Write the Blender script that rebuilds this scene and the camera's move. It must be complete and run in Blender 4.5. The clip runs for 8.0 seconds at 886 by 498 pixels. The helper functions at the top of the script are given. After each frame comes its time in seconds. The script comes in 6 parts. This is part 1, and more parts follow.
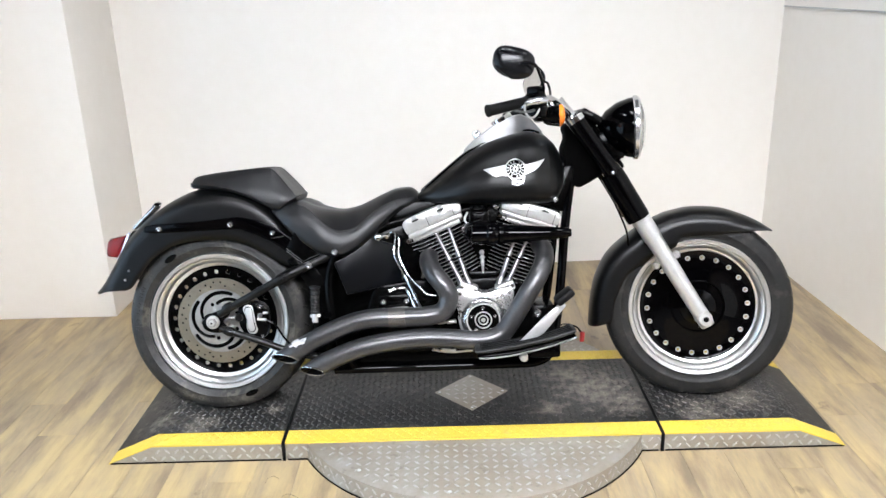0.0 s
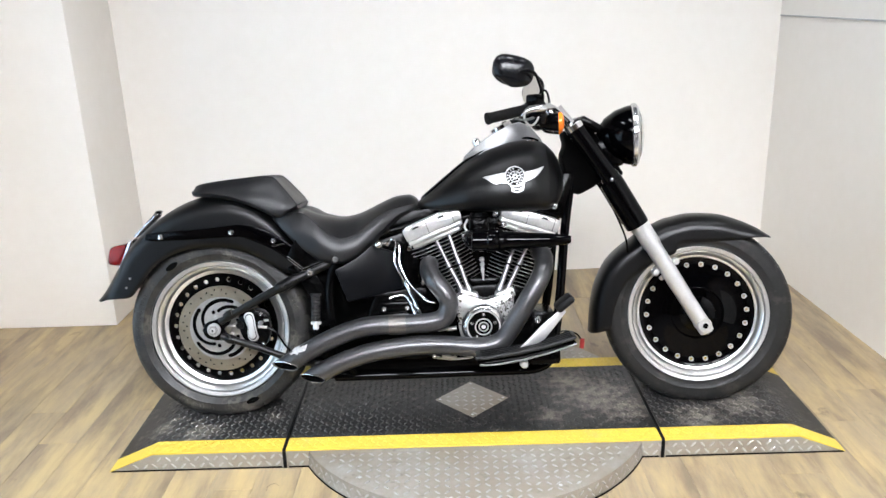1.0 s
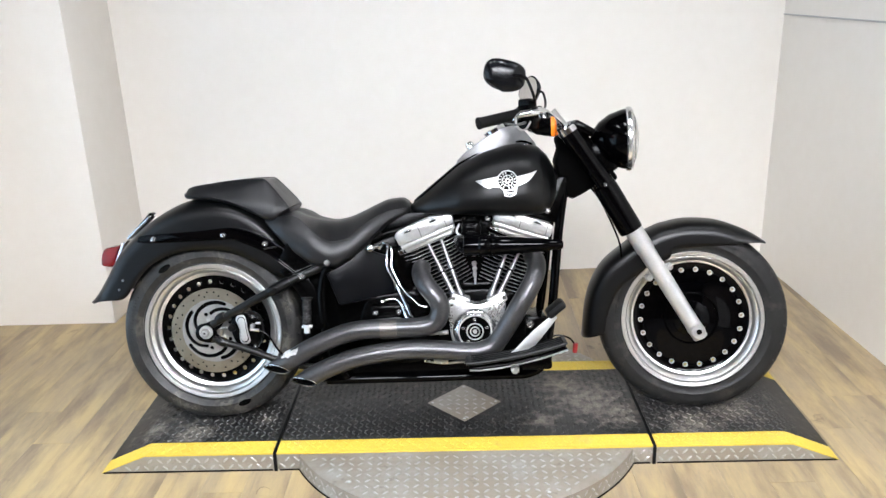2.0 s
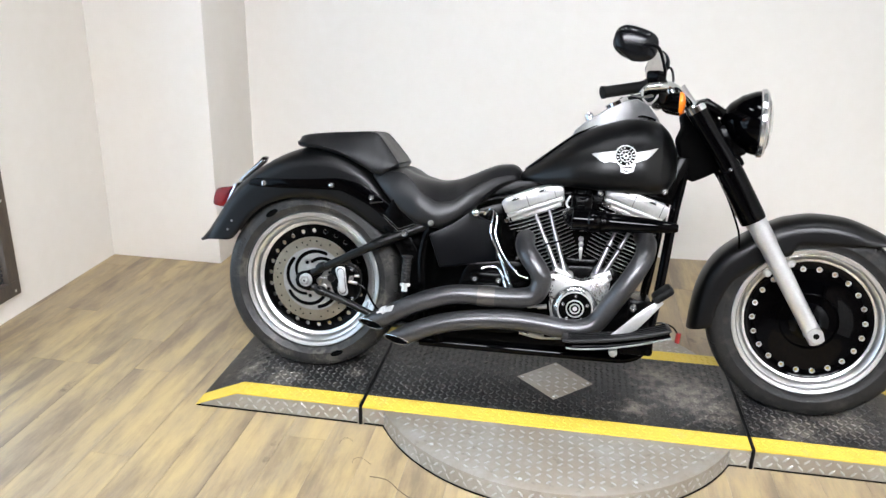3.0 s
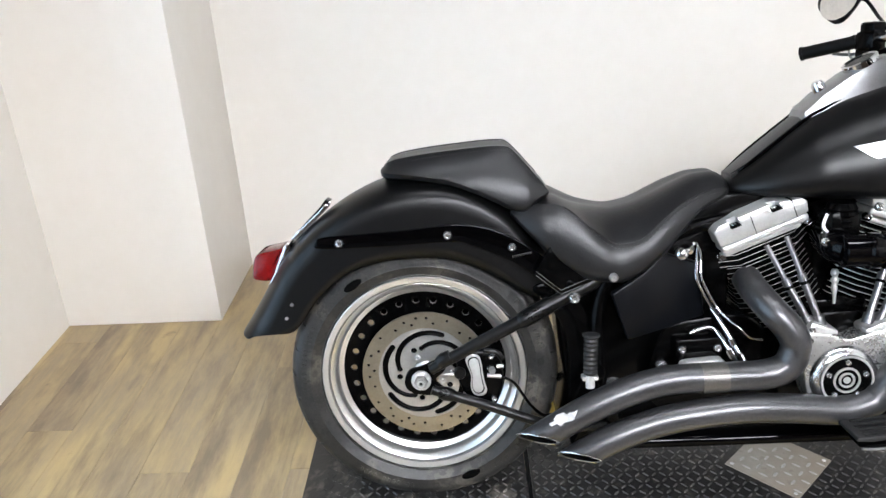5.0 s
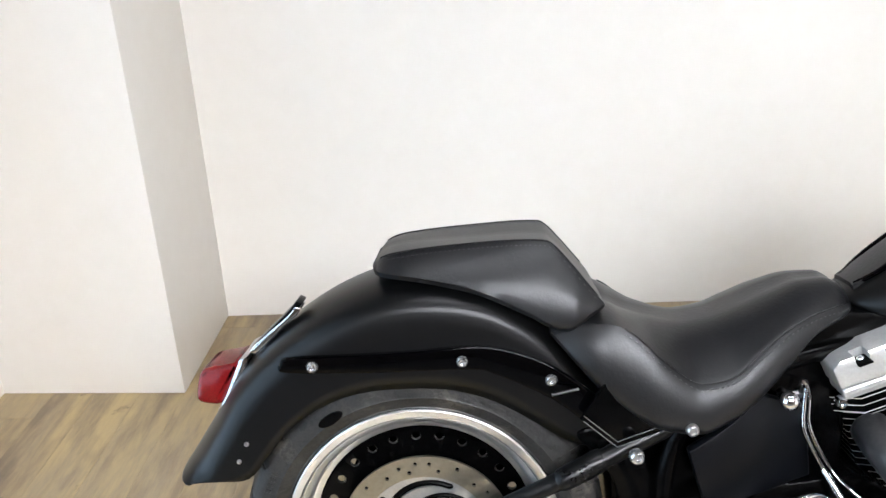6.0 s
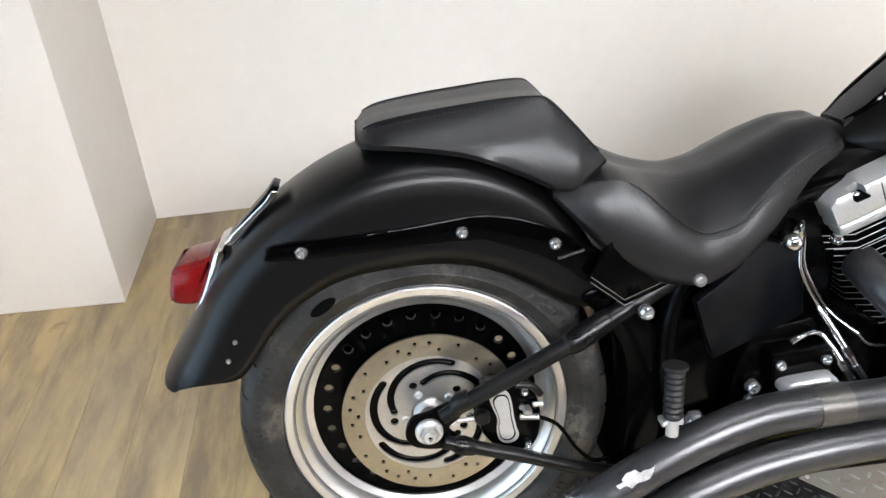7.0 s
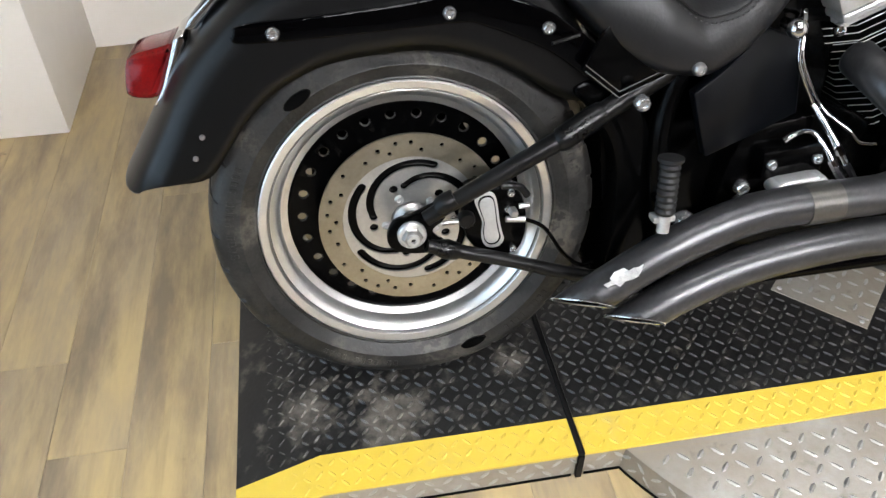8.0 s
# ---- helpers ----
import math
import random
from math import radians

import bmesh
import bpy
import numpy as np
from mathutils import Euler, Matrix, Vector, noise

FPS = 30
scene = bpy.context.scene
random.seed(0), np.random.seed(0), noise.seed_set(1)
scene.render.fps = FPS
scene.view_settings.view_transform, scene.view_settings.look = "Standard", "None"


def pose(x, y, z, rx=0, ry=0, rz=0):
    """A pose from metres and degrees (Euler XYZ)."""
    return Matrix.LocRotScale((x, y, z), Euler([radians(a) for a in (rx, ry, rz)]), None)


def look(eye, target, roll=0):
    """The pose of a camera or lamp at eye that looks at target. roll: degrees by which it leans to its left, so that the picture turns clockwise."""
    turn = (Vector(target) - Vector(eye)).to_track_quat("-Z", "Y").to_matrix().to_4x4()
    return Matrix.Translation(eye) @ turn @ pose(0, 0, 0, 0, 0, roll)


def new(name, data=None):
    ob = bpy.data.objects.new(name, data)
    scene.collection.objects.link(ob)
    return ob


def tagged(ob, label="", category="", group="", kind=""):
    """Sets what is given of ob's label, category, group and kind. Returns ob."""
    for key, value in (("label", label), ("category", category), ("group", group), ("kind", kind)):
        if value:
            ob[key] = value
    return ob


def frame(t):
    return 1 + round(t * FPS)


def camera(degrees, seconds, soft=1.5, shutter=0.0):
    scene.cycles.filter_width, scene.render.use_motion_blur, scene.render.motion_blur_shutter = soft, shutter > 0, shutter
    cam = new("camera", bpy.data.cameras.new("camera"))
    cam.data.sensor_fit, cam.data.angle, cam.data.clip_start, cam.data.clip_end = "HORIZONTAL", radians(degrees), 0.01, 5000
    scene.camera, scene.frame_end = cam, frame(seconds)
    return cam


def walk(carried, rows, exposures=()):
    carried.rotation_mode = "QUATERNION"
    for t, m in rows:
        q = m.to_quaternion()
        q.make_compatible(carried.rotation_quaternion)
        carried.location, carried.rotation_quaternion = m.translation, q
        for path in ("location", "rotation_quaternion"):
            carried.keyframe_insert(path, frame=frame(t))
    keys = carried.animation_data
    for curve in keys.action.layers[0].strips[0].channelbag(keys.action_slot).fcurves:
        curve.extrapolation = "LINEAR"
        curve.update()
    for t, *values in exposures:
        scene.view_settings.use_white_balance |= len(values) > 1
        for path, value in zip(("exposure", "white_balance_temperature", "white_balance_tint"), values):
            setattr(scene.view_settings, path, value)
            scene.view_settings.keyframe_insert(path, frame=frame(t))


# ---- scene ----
cam = camera(58.7, 8.0)
PATH = [
    (0, (0.799, -2.568, 1.449), (0.779, -0.673, 0.81), -1.8),
    (0.5, (0.818, -2.584, 1.433), (0.782, -0.68, 0.82), -2.1),
    (1, (0.794, -2.582, 1.444), (0.778, -0.679, 0.829), -1.9),
    (2.3, (0.864, -2.555, 1.483), (0.817, -0.662, 0.84), -1.8),
    (2.5, (0.836, -2.561, 1.44), (0.781, -0.67, 0.792), -1.2),
    (3, (0.826, -2.516, 1.431), (0.542, -0.661, 0.739), 1.6),
    (3.5, (0.659, -2.446, 1.419), (0.312, -0.615, 0.692), -8.0),
    (4, (0.515, -2.183, 1.381), (0.165, -0.352, 0.658), -2.4),
    (4.2, (0.415, -2.047, 1.409), (0.063, -0.228, 0.656), -2.5),
    (5.3, (0.084, -1.459, 1.389), (0.086, 0.346, 0.527), -3.1),
    (5.5, (0.107, -1.332, 1.395), (0.063, 0.463, 0.514), -3.2),
    (6, (0.088, -1.115, 1.382), (0.015, 0.702, 0.55), -1.5),
    (6.5, (0.022, -1.063, 1.375), (-0.012, 0.706, 0.444), -2.8),
    (7, (-0.048, -1.048, 1.32), (0.107, 0.624, 0.234), -2.6),
    (7.5, (-0.08, -1.052, 1.236), (0.138, 0.505, 0.0), -2.6),
    (8, (-0.106, -1.05, 1.192), (0.144, 0.405, -0.158), -0.2),
]
walk(cam, [(t, look(eye, target, roll)) for t, eye, target, roll in PATH], exposures=[(0.0, 0.12, 6500, 10), (1.0, 0.10, 6500, 10), (2.5, 0.02, 6500, 10), (3.5, 0.03, 6500, 10), (4.0, -0.02, 6500, 10), (5.5, 0.12, 6520, 10), (6.5, 0.15, 6520, 10), (7.0, 0.02, 6680, 10), (8.0, -0.16, 6780, 10)])

# ---- world and lamps ----
world = bpy.data.worlds.new("world")
scene.world = world
world.use_nodes = True
wn = world.node_tree.nodes
sky = wn.new("ShaderNodeTexSky")
sky.sky_type, sky.sun_disc, sky.sun_elevation = "NISHITA", False, radians(40)
wn["Background"].inputs["Strength"].default_value = 0.1
world.node_tree.links.new(sky.outputs[0], wn["Background"].inputs["Color"])
LAMP, LAMP_NEAR = 76.0, 42.0


# ---- materials ----
def surface(name, base, rough=0.5, metal=0.0, second=None, scale=8.0, mix=0.5, bump=0.0, bump_scale=200.0, rough_var=0.08, coat=0.0,
            stretch=(1, 1, 1), spec=0.5, per_object=0.0, sheen=0.0, scatter=0.0):
    """A surface whose colour drifts between two tones at a broad and a fine scale, with fine relief."""
    m = bpy.data.materials.new(name)
    m.use_nodes = True
    n, l = m.node_tree.nodes, m.node_tree.links
    b = n["Principled BSDF"]
    b.inputs["Metallic"].default_value, b.inputs["Coat Weight"].default_value = metal, coat
    b.inputs["Specular IOR Level"].default_value = spec
    b.inputs["Sheen Weight"].default_value = sheen
    b.inputs["Coat Roughness"].default_value = 0.05
    where, stretched = n.new("ShaderNodeTexCoord"), n.new("ShaderNodeMapping")
    stretched.inputs["Scale"].default_value = stretch
    l.new(where.outputs["Object"], stretched.inputs["Vector"])
    if scatter:
        which, far, moved = n.new("ShaderNodeObjectInfo"), n.new("ShaderNodeMath"), n.new("ShaderNodeVectorMath")
        far.operation, far.inputs[1].default_value = "MULTIPLY", scatter
        l.new(which.outputs["Random"], far.inputs[0])
        moved.operation = "ADD"
        l.new(where.outputs["Object"], moved.inputs[0])
        l.new(far.outputs[0], moved.inputs[1])
        l.new(moved.outputs[0], stretched.inputs["Vector"])
    second = second or tuple(c * 0.75 for c in base)
    broad, fine = n.new("ShaderNodeTexNoise"), n.new("ShaderNodeTexNoise")
    broad.inputs["Scale"].default_value, broad.inputs["Detail"].default_value = scale, 4
    fine.inputs["Scale"].default_value, fine.inputs["Detail"].default_value = scale * 14, 5
    l.new(stretched.outputs[0], broad.inputs["Vector"])
    l.new(stretched.outputs[0], fine.inputs["Vector"])
    both = n.new("ShaderNodeMix")
    both.inputs["Factor"].default_value = 0.4
    l.new(broad.outputs["Fac"], both.inputs["A"])
    l.new(fine.outputs["Fac"], both.inputs["B"])
    spread = n.new("ShaderNodeMapRange")
    spread.inputs["From Min"].default_value, spread.inputs["From Max"].default_value = 0.32, 0.68
    spread.inputs["To Max"].default_value = mix * 2
    l.new(both.outputs["Result"], spread.inputs["Value"])
    tone = n.new("ShaderNodeMix")
    tone.data_type = "RGBA"
    tone.inputs["A"].default_value, tone.inputs["B"].default_value = (*base, 1), (*second, 1)
    l.new(spread.outputs[0], tone.inputs["Factor"])
    out = tone.outputs["Result"]
    if per_object:
        info, value, hue = n.new("ShaderNodeObjectInfo"), n.new("ShaderNodeMapRange"), n.new("ShaderNodeHueSaturation")
        value.inputs["To Min"].default_value, value.inputs["To Max"].default_value = 1 - per_object, 1 + per_object
        l.new(info.outputs["Random"], value.inputs["Value"])
        l.new(value.outputs[0], hue.inputs["Value"])
        l.new(out, hue.inputs["Color"])
        out = hue.outputs[0]
    l.new(out, b.inputs["Base Color"])
    dull = n.new("ShaderNodeMapRange")
    dull.inputs["To Min"].default_value, dull.inputs["To Max"].default_value = max(0.02, rough - rough_var), rough + rough_var
    l.new(both.outputs["Result"], dull.inputs["Value"])
    l.new(dull.outputs[0], b.inputs["Roughness"])
    if bump:
        grain, relief = n.new("ShaderNodeTexNoise"), n.new("ShaderNodeBump")
        grain.inputs["Scale"].default_value, grain.inputs["Detail"].default_value = bump_scale, 3
        l.new(stretched.outputs[0], grain.inputs["Vector"])
        relief.inputs["Strength"].default_value, relief.inputs["Distance"].default_value = bump, 0.002
        l.new(grain.outputs["Fac"], relief.inputs["Height"])
        l.new(relief.outputs[0], b.inputs["Normal"])
    return m


def stain(m, colour, scale, low, high, strength, blots=(), stretch=(1, 1, 1)):
    """Lays uneven patches of dirt, wear or figure over a surface: everywhere, or round the spots given as (x, y, z, radius)."""
    n, l = m.node_tree.nodes, m.node_tree.links
    base = n["Principled BSDF"].inputs["Base Color"]
    under = base.links[0].from_socket
    source = next(x for x in n if x.bl_idname == "ShaderNodeMapping").outputs[0]
    warp, noise, edge = n.new("ShaderNodeMapping"), n.new("ShaderNodeTexNoise"), n.new("ShaderNodeMapRange")
    warp.inputs["Scale"].default_value = stretch
    l.new(source, warp.inputs["Vector"])
    noise.inputs["Scale"].default_value, noise.inputs["Detail"].default_value, noise.inputs["Roughness"].default_value = scale, 7, 0.62
    l.new(warp.outputs[0], noise.inputs["Vector"])
    fac = noise.outputs["Fac"]
    if blots:
        near = None
        for x, y, z, r in blots:
            away, fade = n.new("ShaderNodeVectorMath"), n.new("ShaderNodeMapRange")
            away.operation = "DISTANCE"
            away.inputs[1].default_value = (x, y, z)
            l.new(source, away.inputs[0])
            fade.inputs["From Max"].default_value = r
            fade.inputs["To Min"].default_value, fade.inputs["To Max"].default_value = 0.30, 0.0
            l.new(away.outputs["Value"], fade.inputs["Value"])
            if near is None:
                near = fade.outputs[0]
            else:
                top = n.new("ShaderNodeMath")
                top.operation = "MAXIMUM"
                l.new(near, top.inputs[0])
                l.new(fade.outputs[0], top.inputs[1])
                near = top.outputs[0]
        total = n.new("ShaderNodeMath")
        total.operation = "ADD"
        l.new(near, total.inputs[0])
        l.new(fac, total.inputs[1])
        fac = total.outputs[0]
    edge.inputs["From Min"].default_value, edge.inputs["From Max"].default_value = low, high
    edge.inputs["To Max"].default_value = strength
    l.new(fac, edge.inputs["Value"])
    over = n.new("ShaderNodeMix")
    over.data_type = "RGBA"
    over.inputs["B"].default_value = (*colour, 1)
    l.new(under, over.inputs["A"])
    l.new(edge.outputs[0], over.inputs["Factor"])
    l.new(over.outputs["Result"], base)
    return m


def glow(name, colour, strength):
    m = bpy.data.materials.new(name)
    m.use_nodes = True
    b = m.node_tree.nodes["Principled BSDF"]
    b.inputs["Base Color"].default_value = (0.8, 0.8, 0.8, 1)
    b.inputs["Emission Color"].default_value, b.inputs["Emission Strength"].default_value = (*colour, 1), strength
    return m


def clear(name, colour, rough=0.02, ior=1.45):
    m = bpy.data.materials.new(name)
    m.use_nodes = True
    b = m.node_tree.nodes["Principled BSDF"]
    b.inputs["Base Color"].default_value, b.inputs["Roughness"].default_value = (*colour, 1), rough
    b.inputs["Transmission Weight"].default_value, b.inputs["IOR"].default_value = 1.0, ior
    return m


WALL = surface("cream white wall paint", (0.760, 0.726, 0.676), 0.40, second=(0.715, 0.675, 0.615), scale=1.3, mix=0.4, bump=0.03, bump_scale=160, spec=0.6)
# Unseen walls and floor behind the viewpoint, added dark so black paint mirrors little.
UNSEEN_WALL = surface("brown shop wall", (0.060, 0.042, 0.028), 0.8, scale=2)
UNSEEN_FLOOR = surface("dark shop floor", (0.022, 0.020, 0.018), 0.7, second=(0.034, 0.030, 0.026), scale=3)
SHOPGREY = surface("grey joint filler", (0.45, 0.45, 0.44), 0.7)
# Ceiling is out of view; kept dark to dim what the bike mirrors.
CEILING = surface("dark ceiling paint", (0.10, 0.10, 0.10), 0.8)
PLANK = surface("vinyl oak plank", (0.350, 0.262, 0.140), 0.40, second=(0.250, 0.198, 0.134), scale=2.4, mix=0.5, bump=0.06, bump_scale=60,
                stretch=(5, 0.8, 1), per_object=0.05, scatter=40.0)
stain(PLANK, (0.46, 0.340, 0.155), 2.2, 0.44, 0.64, 0.65, stretch=(0.9, 1.2, 1))
stain(PLANK, (0.145, 0.108, 0.074), 1.9, 0.47, 0.66, 0.85, stretch=(1.0, 1.3, 1))
stain(PLANK, (0.150, 0.112, 0.072), 7.0, 0.52, 0.70, 0.34, stretch=(1.2, 0.40, 1))
stain(PLANK, (0.075, 0.053, 0.034), 2.8, 0.66, 0.73, 0.8, stretch=(0.45, 2.6, 1))
SCRATCH = surface("scratched plank", (0.10, 0.075, 0.05), 0.7)
SUBFLOOR = surface("dark joint", (0.16, 0.12, 0.08), 0.8)
SCUFFS = ((-0.055, -0.235, 0.067, 0.10), (-0.075, -0.265, 0.067, 0.07), (0.175, -0.16, 0.067, 0.05), (1.30, -0.07, 0.067, 0.19), (1.22, 0.04, 0.067, 0.13), (1.38, -0.16, 0.067, 0.13), (1.12, -0.20, 0.067, 0.07), (1.62, -0.235, 0.067, 0.13), (1.78, -0.16, 0.067, 0.13), (-0.20, -0.20, 0.050, 0.08))
MAT_RUBBER = surface("black rubber mat", (0.0036, 0.0036, 0.0038), 0.42, second=(0.012, 0.0117, 0.0108), spec=0.42, scale=4.0, mix=0.4, bump=0.2, bump_scale=120)
stain(MAT_RUBBER, (0.17, 0.150, 0.125), 30, 0.55, 0.84, 0.7, SCUFFS)
# Tread bars glossier and lighter than the mat, part of their glint in the colour.
MAT_TREAD = surface("worn tread tops", (0.010, 0.010, 0.0105), 0.36, second=(0.028, 0.027, 0.026), scale=5, mix=0.4, spec=0.55)
stain(MAT_TREAD, (0.20, 0.178, 0.15), 30, 0.55, 0.84, 0.7, SCUFFS)
YELLOW = surface("safety yellow rubber", (0.60, 0.425, 0.045), 0.5, second=(0.53, 0.385, 0.065), scale=5, mix=0.35, bump=0.1, bump_scale=90)
stain(YELLOW, (0.40, 0.32, 0.14), 14, 0.58, 0.76, 0.6)
TREADPLATE = surface("worn diamond plate", (0.31, 0.288, 0.255), 0.46, 0.4, second=(0.24, 0.218, 0.185), scale=5, mix=0.5, bump=0.15, bump_scale=80)
stain(TREADPLATE, (0.44, 0.43, 0.415), 5, 0.52, 0.70, 0.6)
stain(TREADPLATE, (0.22, 0.175, 0.125), 3.2, 0.46, 0.62, 0.55)
stain(TREADPLATE, (0.14, 0.12, 0.095), 30, 0.60, 0.72, 0.7)
TREAD_METAL = surface("polished tread bars", (0.44, 0.43, 0.41), 0.36, 0.6, second=(0.33, 0.31, 0.28), scale=12)
DENIM = surface("denim black paint", (0.0014, 0.0014, 0.0016), 0.33, second=(0.0022, 0.0022, 0.0022), spec=0.24, scale=4, rough_var=0.02)
GLOSS = surface("gloss black paint", (0.0006, 0.0006, 0.0008), 0.05, rough_var=0.03, scale=5, spec=0.11)
BLACK = surface("satin black metal", (0.0007, 0.0007, 0.0008), 0.20, second=(0.0012, 0.0012, 0.0012), scale=20, spec=0.07, rough_var=0.05)
RUBBER = surface("tyre rubber", (0.0060, 0.0060, 0.0063), 0.44, second=(0.026, 0.0248, 0.0228), scale=18, spec=0.30, mix=0.5, bump=0.9, bump_scale=60)
stain(RUBBER, (0.090, 0.080, 0.067), 13, 0.53, 0.62, 0.7)
stain(RUBBER, (0.005, 0.005, 0.005), 26, 0.55, 0.60, 0.8)
GRIP = surface("black grip rubber", (0.005, 0.005, 0.005), 0.5, spec=0.1, bump=0.2, bump_scale=240)
CHROME = surface("chrome", (0.62, 0.62, 0.63), 0.035, 1.0, second=(0.50, 0.50, 0.51), rough_var=0.02, scale=20)
SATIN = surface("satin chrome", (0.66, 0.66, 0.66), 0.20, 0.9, second=(0.54, 0.54, 0.54), scale=12)
DASH = surface("brushed dash metal", (0.24, 0.24, 0.245), 0.30, 0.9, second=(0.18, 0.18, 0.18), scale=30)
ALLOY = surface("satin aluminium", (0.62, 0.62, 0.61), 0.34, 0.7, second=(0.48, 0.475, 0.465), scale=16, bump=0.05, bump_scale=400)
POLISHED = surface("polished rim", (0.76, 0.75, 0.735), 0.31, 0.95, second=(0.66, 0.65, 0.635), scale=7, rough_var=0.05)
SILVER = surface("silver powder coat", (0.56, 0.56, 0.55), 0.36, 0.65, second=(0.44, 0.44, 0.43), scale=20, bump=0.06, bump_scale=500)
CARRIER = surface("grey carrier steel", (0.43, 0.42, 0.41), 0.34, 0.85, second=(0.32, 0.31, 0.295), scale=18)
ROTOR = surface("brake rotor steel", (0.44, 0.40, 0.315), 0.30, 0.95, second=(0.33, 0.295, 0.225), scale=12, rough_var=0.06)
ROTOR_HUB = surface("bright rotor carrier", (0.60, 0.595, 0.58), 0.32, 0.9, second=(0.46, 0.455, 0.44), scale=16, rough_var=0.05)
FRAME_BLACK = surface("worn black frame paint", (0.0016, 0.0016, 0.0017), 0.30, second=(0.006, 0.006, 0.006), scale=16, spec=0.22, rough_var=0.10)
PIPE = surface("grey ceramic exhaust", (0.085, 0.084, 0.086), 0.34, 0.75, second=(0.052, 0.052, 0.054), scale=10, rough_var=0.08, bump=0.04, bump_scale=300)
PIPE_WORN = surface("worn exhaust band", (0.135, 0.128, 0.116), 0.36, 0.8, second=(0.095, 0.09, 0.082), scale=14)
# Blue tint puts the window's bluish reflection into the plastic's base colour.
PLASTIC = surface("blue-black side cover plastic", (0.0015, 0.0018, 0.0025), 0.34, second=(0.0024, 0.0028, 0.0040), spec=0.15, scale=5, rough_var=0.06)
CASE = surface("cast alloy case", (0.54, 0.54, 0.53), 0.28, 0.9, second=(0.40, 0.40, 0.39), scale=14)
DOME = surface("brushed chrome dome", (0.60, 0.60, 0.60), 0.24, 1.0, second=(0.52, 0.52, 0.52), scale=20, rough_var=0.03)
DULL = surface("dull grey edging", (0.13, 0.13, 0.128), 0.45, 0.4, second=(0.07, 0.07, 0.07), scale=30)
LEATHER = surface("black leather", (0.0040, 0.0040, 0.0045), 0.38, second=(0.0072, 0.0072, 0.0081), spec=0.34, scale=9, mix=0.5, bump=0.18, bump_scale=190, rough_var=0.07)
FRONT_RUBBER = surface("darker tyre rubber", (0.0042, 0.0042, 0.0045), 0.48, second=(0.012, 0.0115, 0.0108), scale=18, spec=0.26, mix=0.45, bump=0.9, bump_scale=60)
stain(FRONT_RUBBER, (0.045, 0.041, 0.035), 13, 0.55, 0.66, 0.5)
PEG_RUBBER = surface("dark grey peg rubber", (0.009, 0.009, 0.0094), 0.55, second=(0.006, 0.006, 0.006), scale=30, spec=0.3)
ROD = surface("dull chrome tube", (0.26, 0.26, 0.265), 0.36, 1.0, second=(0.12, 0.12, 0.125), scale=25, rough_var=0.06)
THREAD = surface("grey thread", (0.038, 0.038, 0.038), 0.7)
RED_LENS = surface("red lens", (0.17, 0.004, 0.004), 0.10, second=(0.08, 0.002, 0.003), spec=0.30, coat=0.1, scale=20)
AMBER = surface("amber lens", (0.85, 0.20, 0.01), 0.15, second=(0.7, 0.14, 0.01), coat=0.5)
GLASS = clear("clear glass", (1, 1, 1))
MIRROR_SHELL = surface("glossy mirror shell", (0.003, 0.0033, 0.004), 0.20, second=(0.004, 0.0042, 0.005), spec=0.22, scale=9, rough_var=0.06)
MIRROR = surface("mirror glass", (0.85, 0.86, 0.87), 0.03, 1.0, rough_var=0.01)
WOOD_DARK = surface("dark weathered wood", (0.040, 0.034, 0.029), 0.6, second=(0.13, 0.098, 0.070), scale=6, mix=0.4, bump=0.3, bump_scale=60, stretch=(3, 3, 0.4))
WIRE = surface("dark steel wire", (0.06, 0.06, 0.065), 0.45, 0.5)
STICKER = surface("torn silver sticker", (0.58, 0.58, 0.57), 0.45, 0.3, second=(0.20, 0.20, 0.20), scale=70, mix=0.5)
# For plain black parts, and for recesses whose shade is put into the colour.
DARK = surface("soot", (0.0010, 0.0010, 0.0010), 0.8, spec=0.04)
REDBIT = surface("red plastic", (0.26, 0.012, 0.012), 0.45)
BADGE = surface("silver badge", (0.58, 0.58, 0.57), 0.3, 0.6)
DAYLIGHT = glow("daylit frosted panel", (0.55, 0.77, 1.0), 6.5)
DIFFUSER = glow("lamp diffuser", (0.942, 0.97, 1.04), LAMP)
DIFFUSER_NEAR = glow("dim lamp diffuser", (0.942, 0.97, 1.04), LAMP_NEAR)


# ---- mesh helpers ----
def part(name, bm, material, parent, label="", angle=38):
    """Links a bmesh as one mesh object under a thing or a part."""
    bmesh.ops.recalc_face_normals(bm, faces=bm.faces)
    me = bpy.data.meshes.new(name)
    bm.to_mesh(me)
    bm.free()
    me.materials.append(material)
    me.polygons.foreach_set("use_smooth", [True] * len(me.polygons))
    me.set_sharp_from_angle(angle=radians(angle))
    ob = new(name, me)
    ob.parent = parent
    return tagged(ob, label)


def shared(name, mesh, parent, m, label=""):
    ob = new(name, mesh)
    ob.parent = parent
    ob.matrix_local = m
    return tagged(ob, label)


def thing(name, label, category, m=Matrix(), group="", kind=""):
    ob = new(name)
    ob.empty_display_size = 0.1
    ob.matrix_world = m
    return tagged(ob, label, category, group, kind)


def smooth_path(pts, steps=6):
    pts = [Vector(p) for p in pts]
    if len(pts) < 3:
        return pts
    out = []
    for i in range(len(pts) - 1):
        a, b, c, d = pts[max(i - 1, 0)], pts[i], pts[i + 1], pts[min(i + 2, len(pts) - 1)]
        for k in range(steps):
            t = k / steps
            out.append(0.5 * (2 * b + (c - a) * t + (2 * a - 5 * b + 4 * c - d) * t * t + (3 * b - a - 3 * c + d) * t**3))
    return out + [pts[-1]]


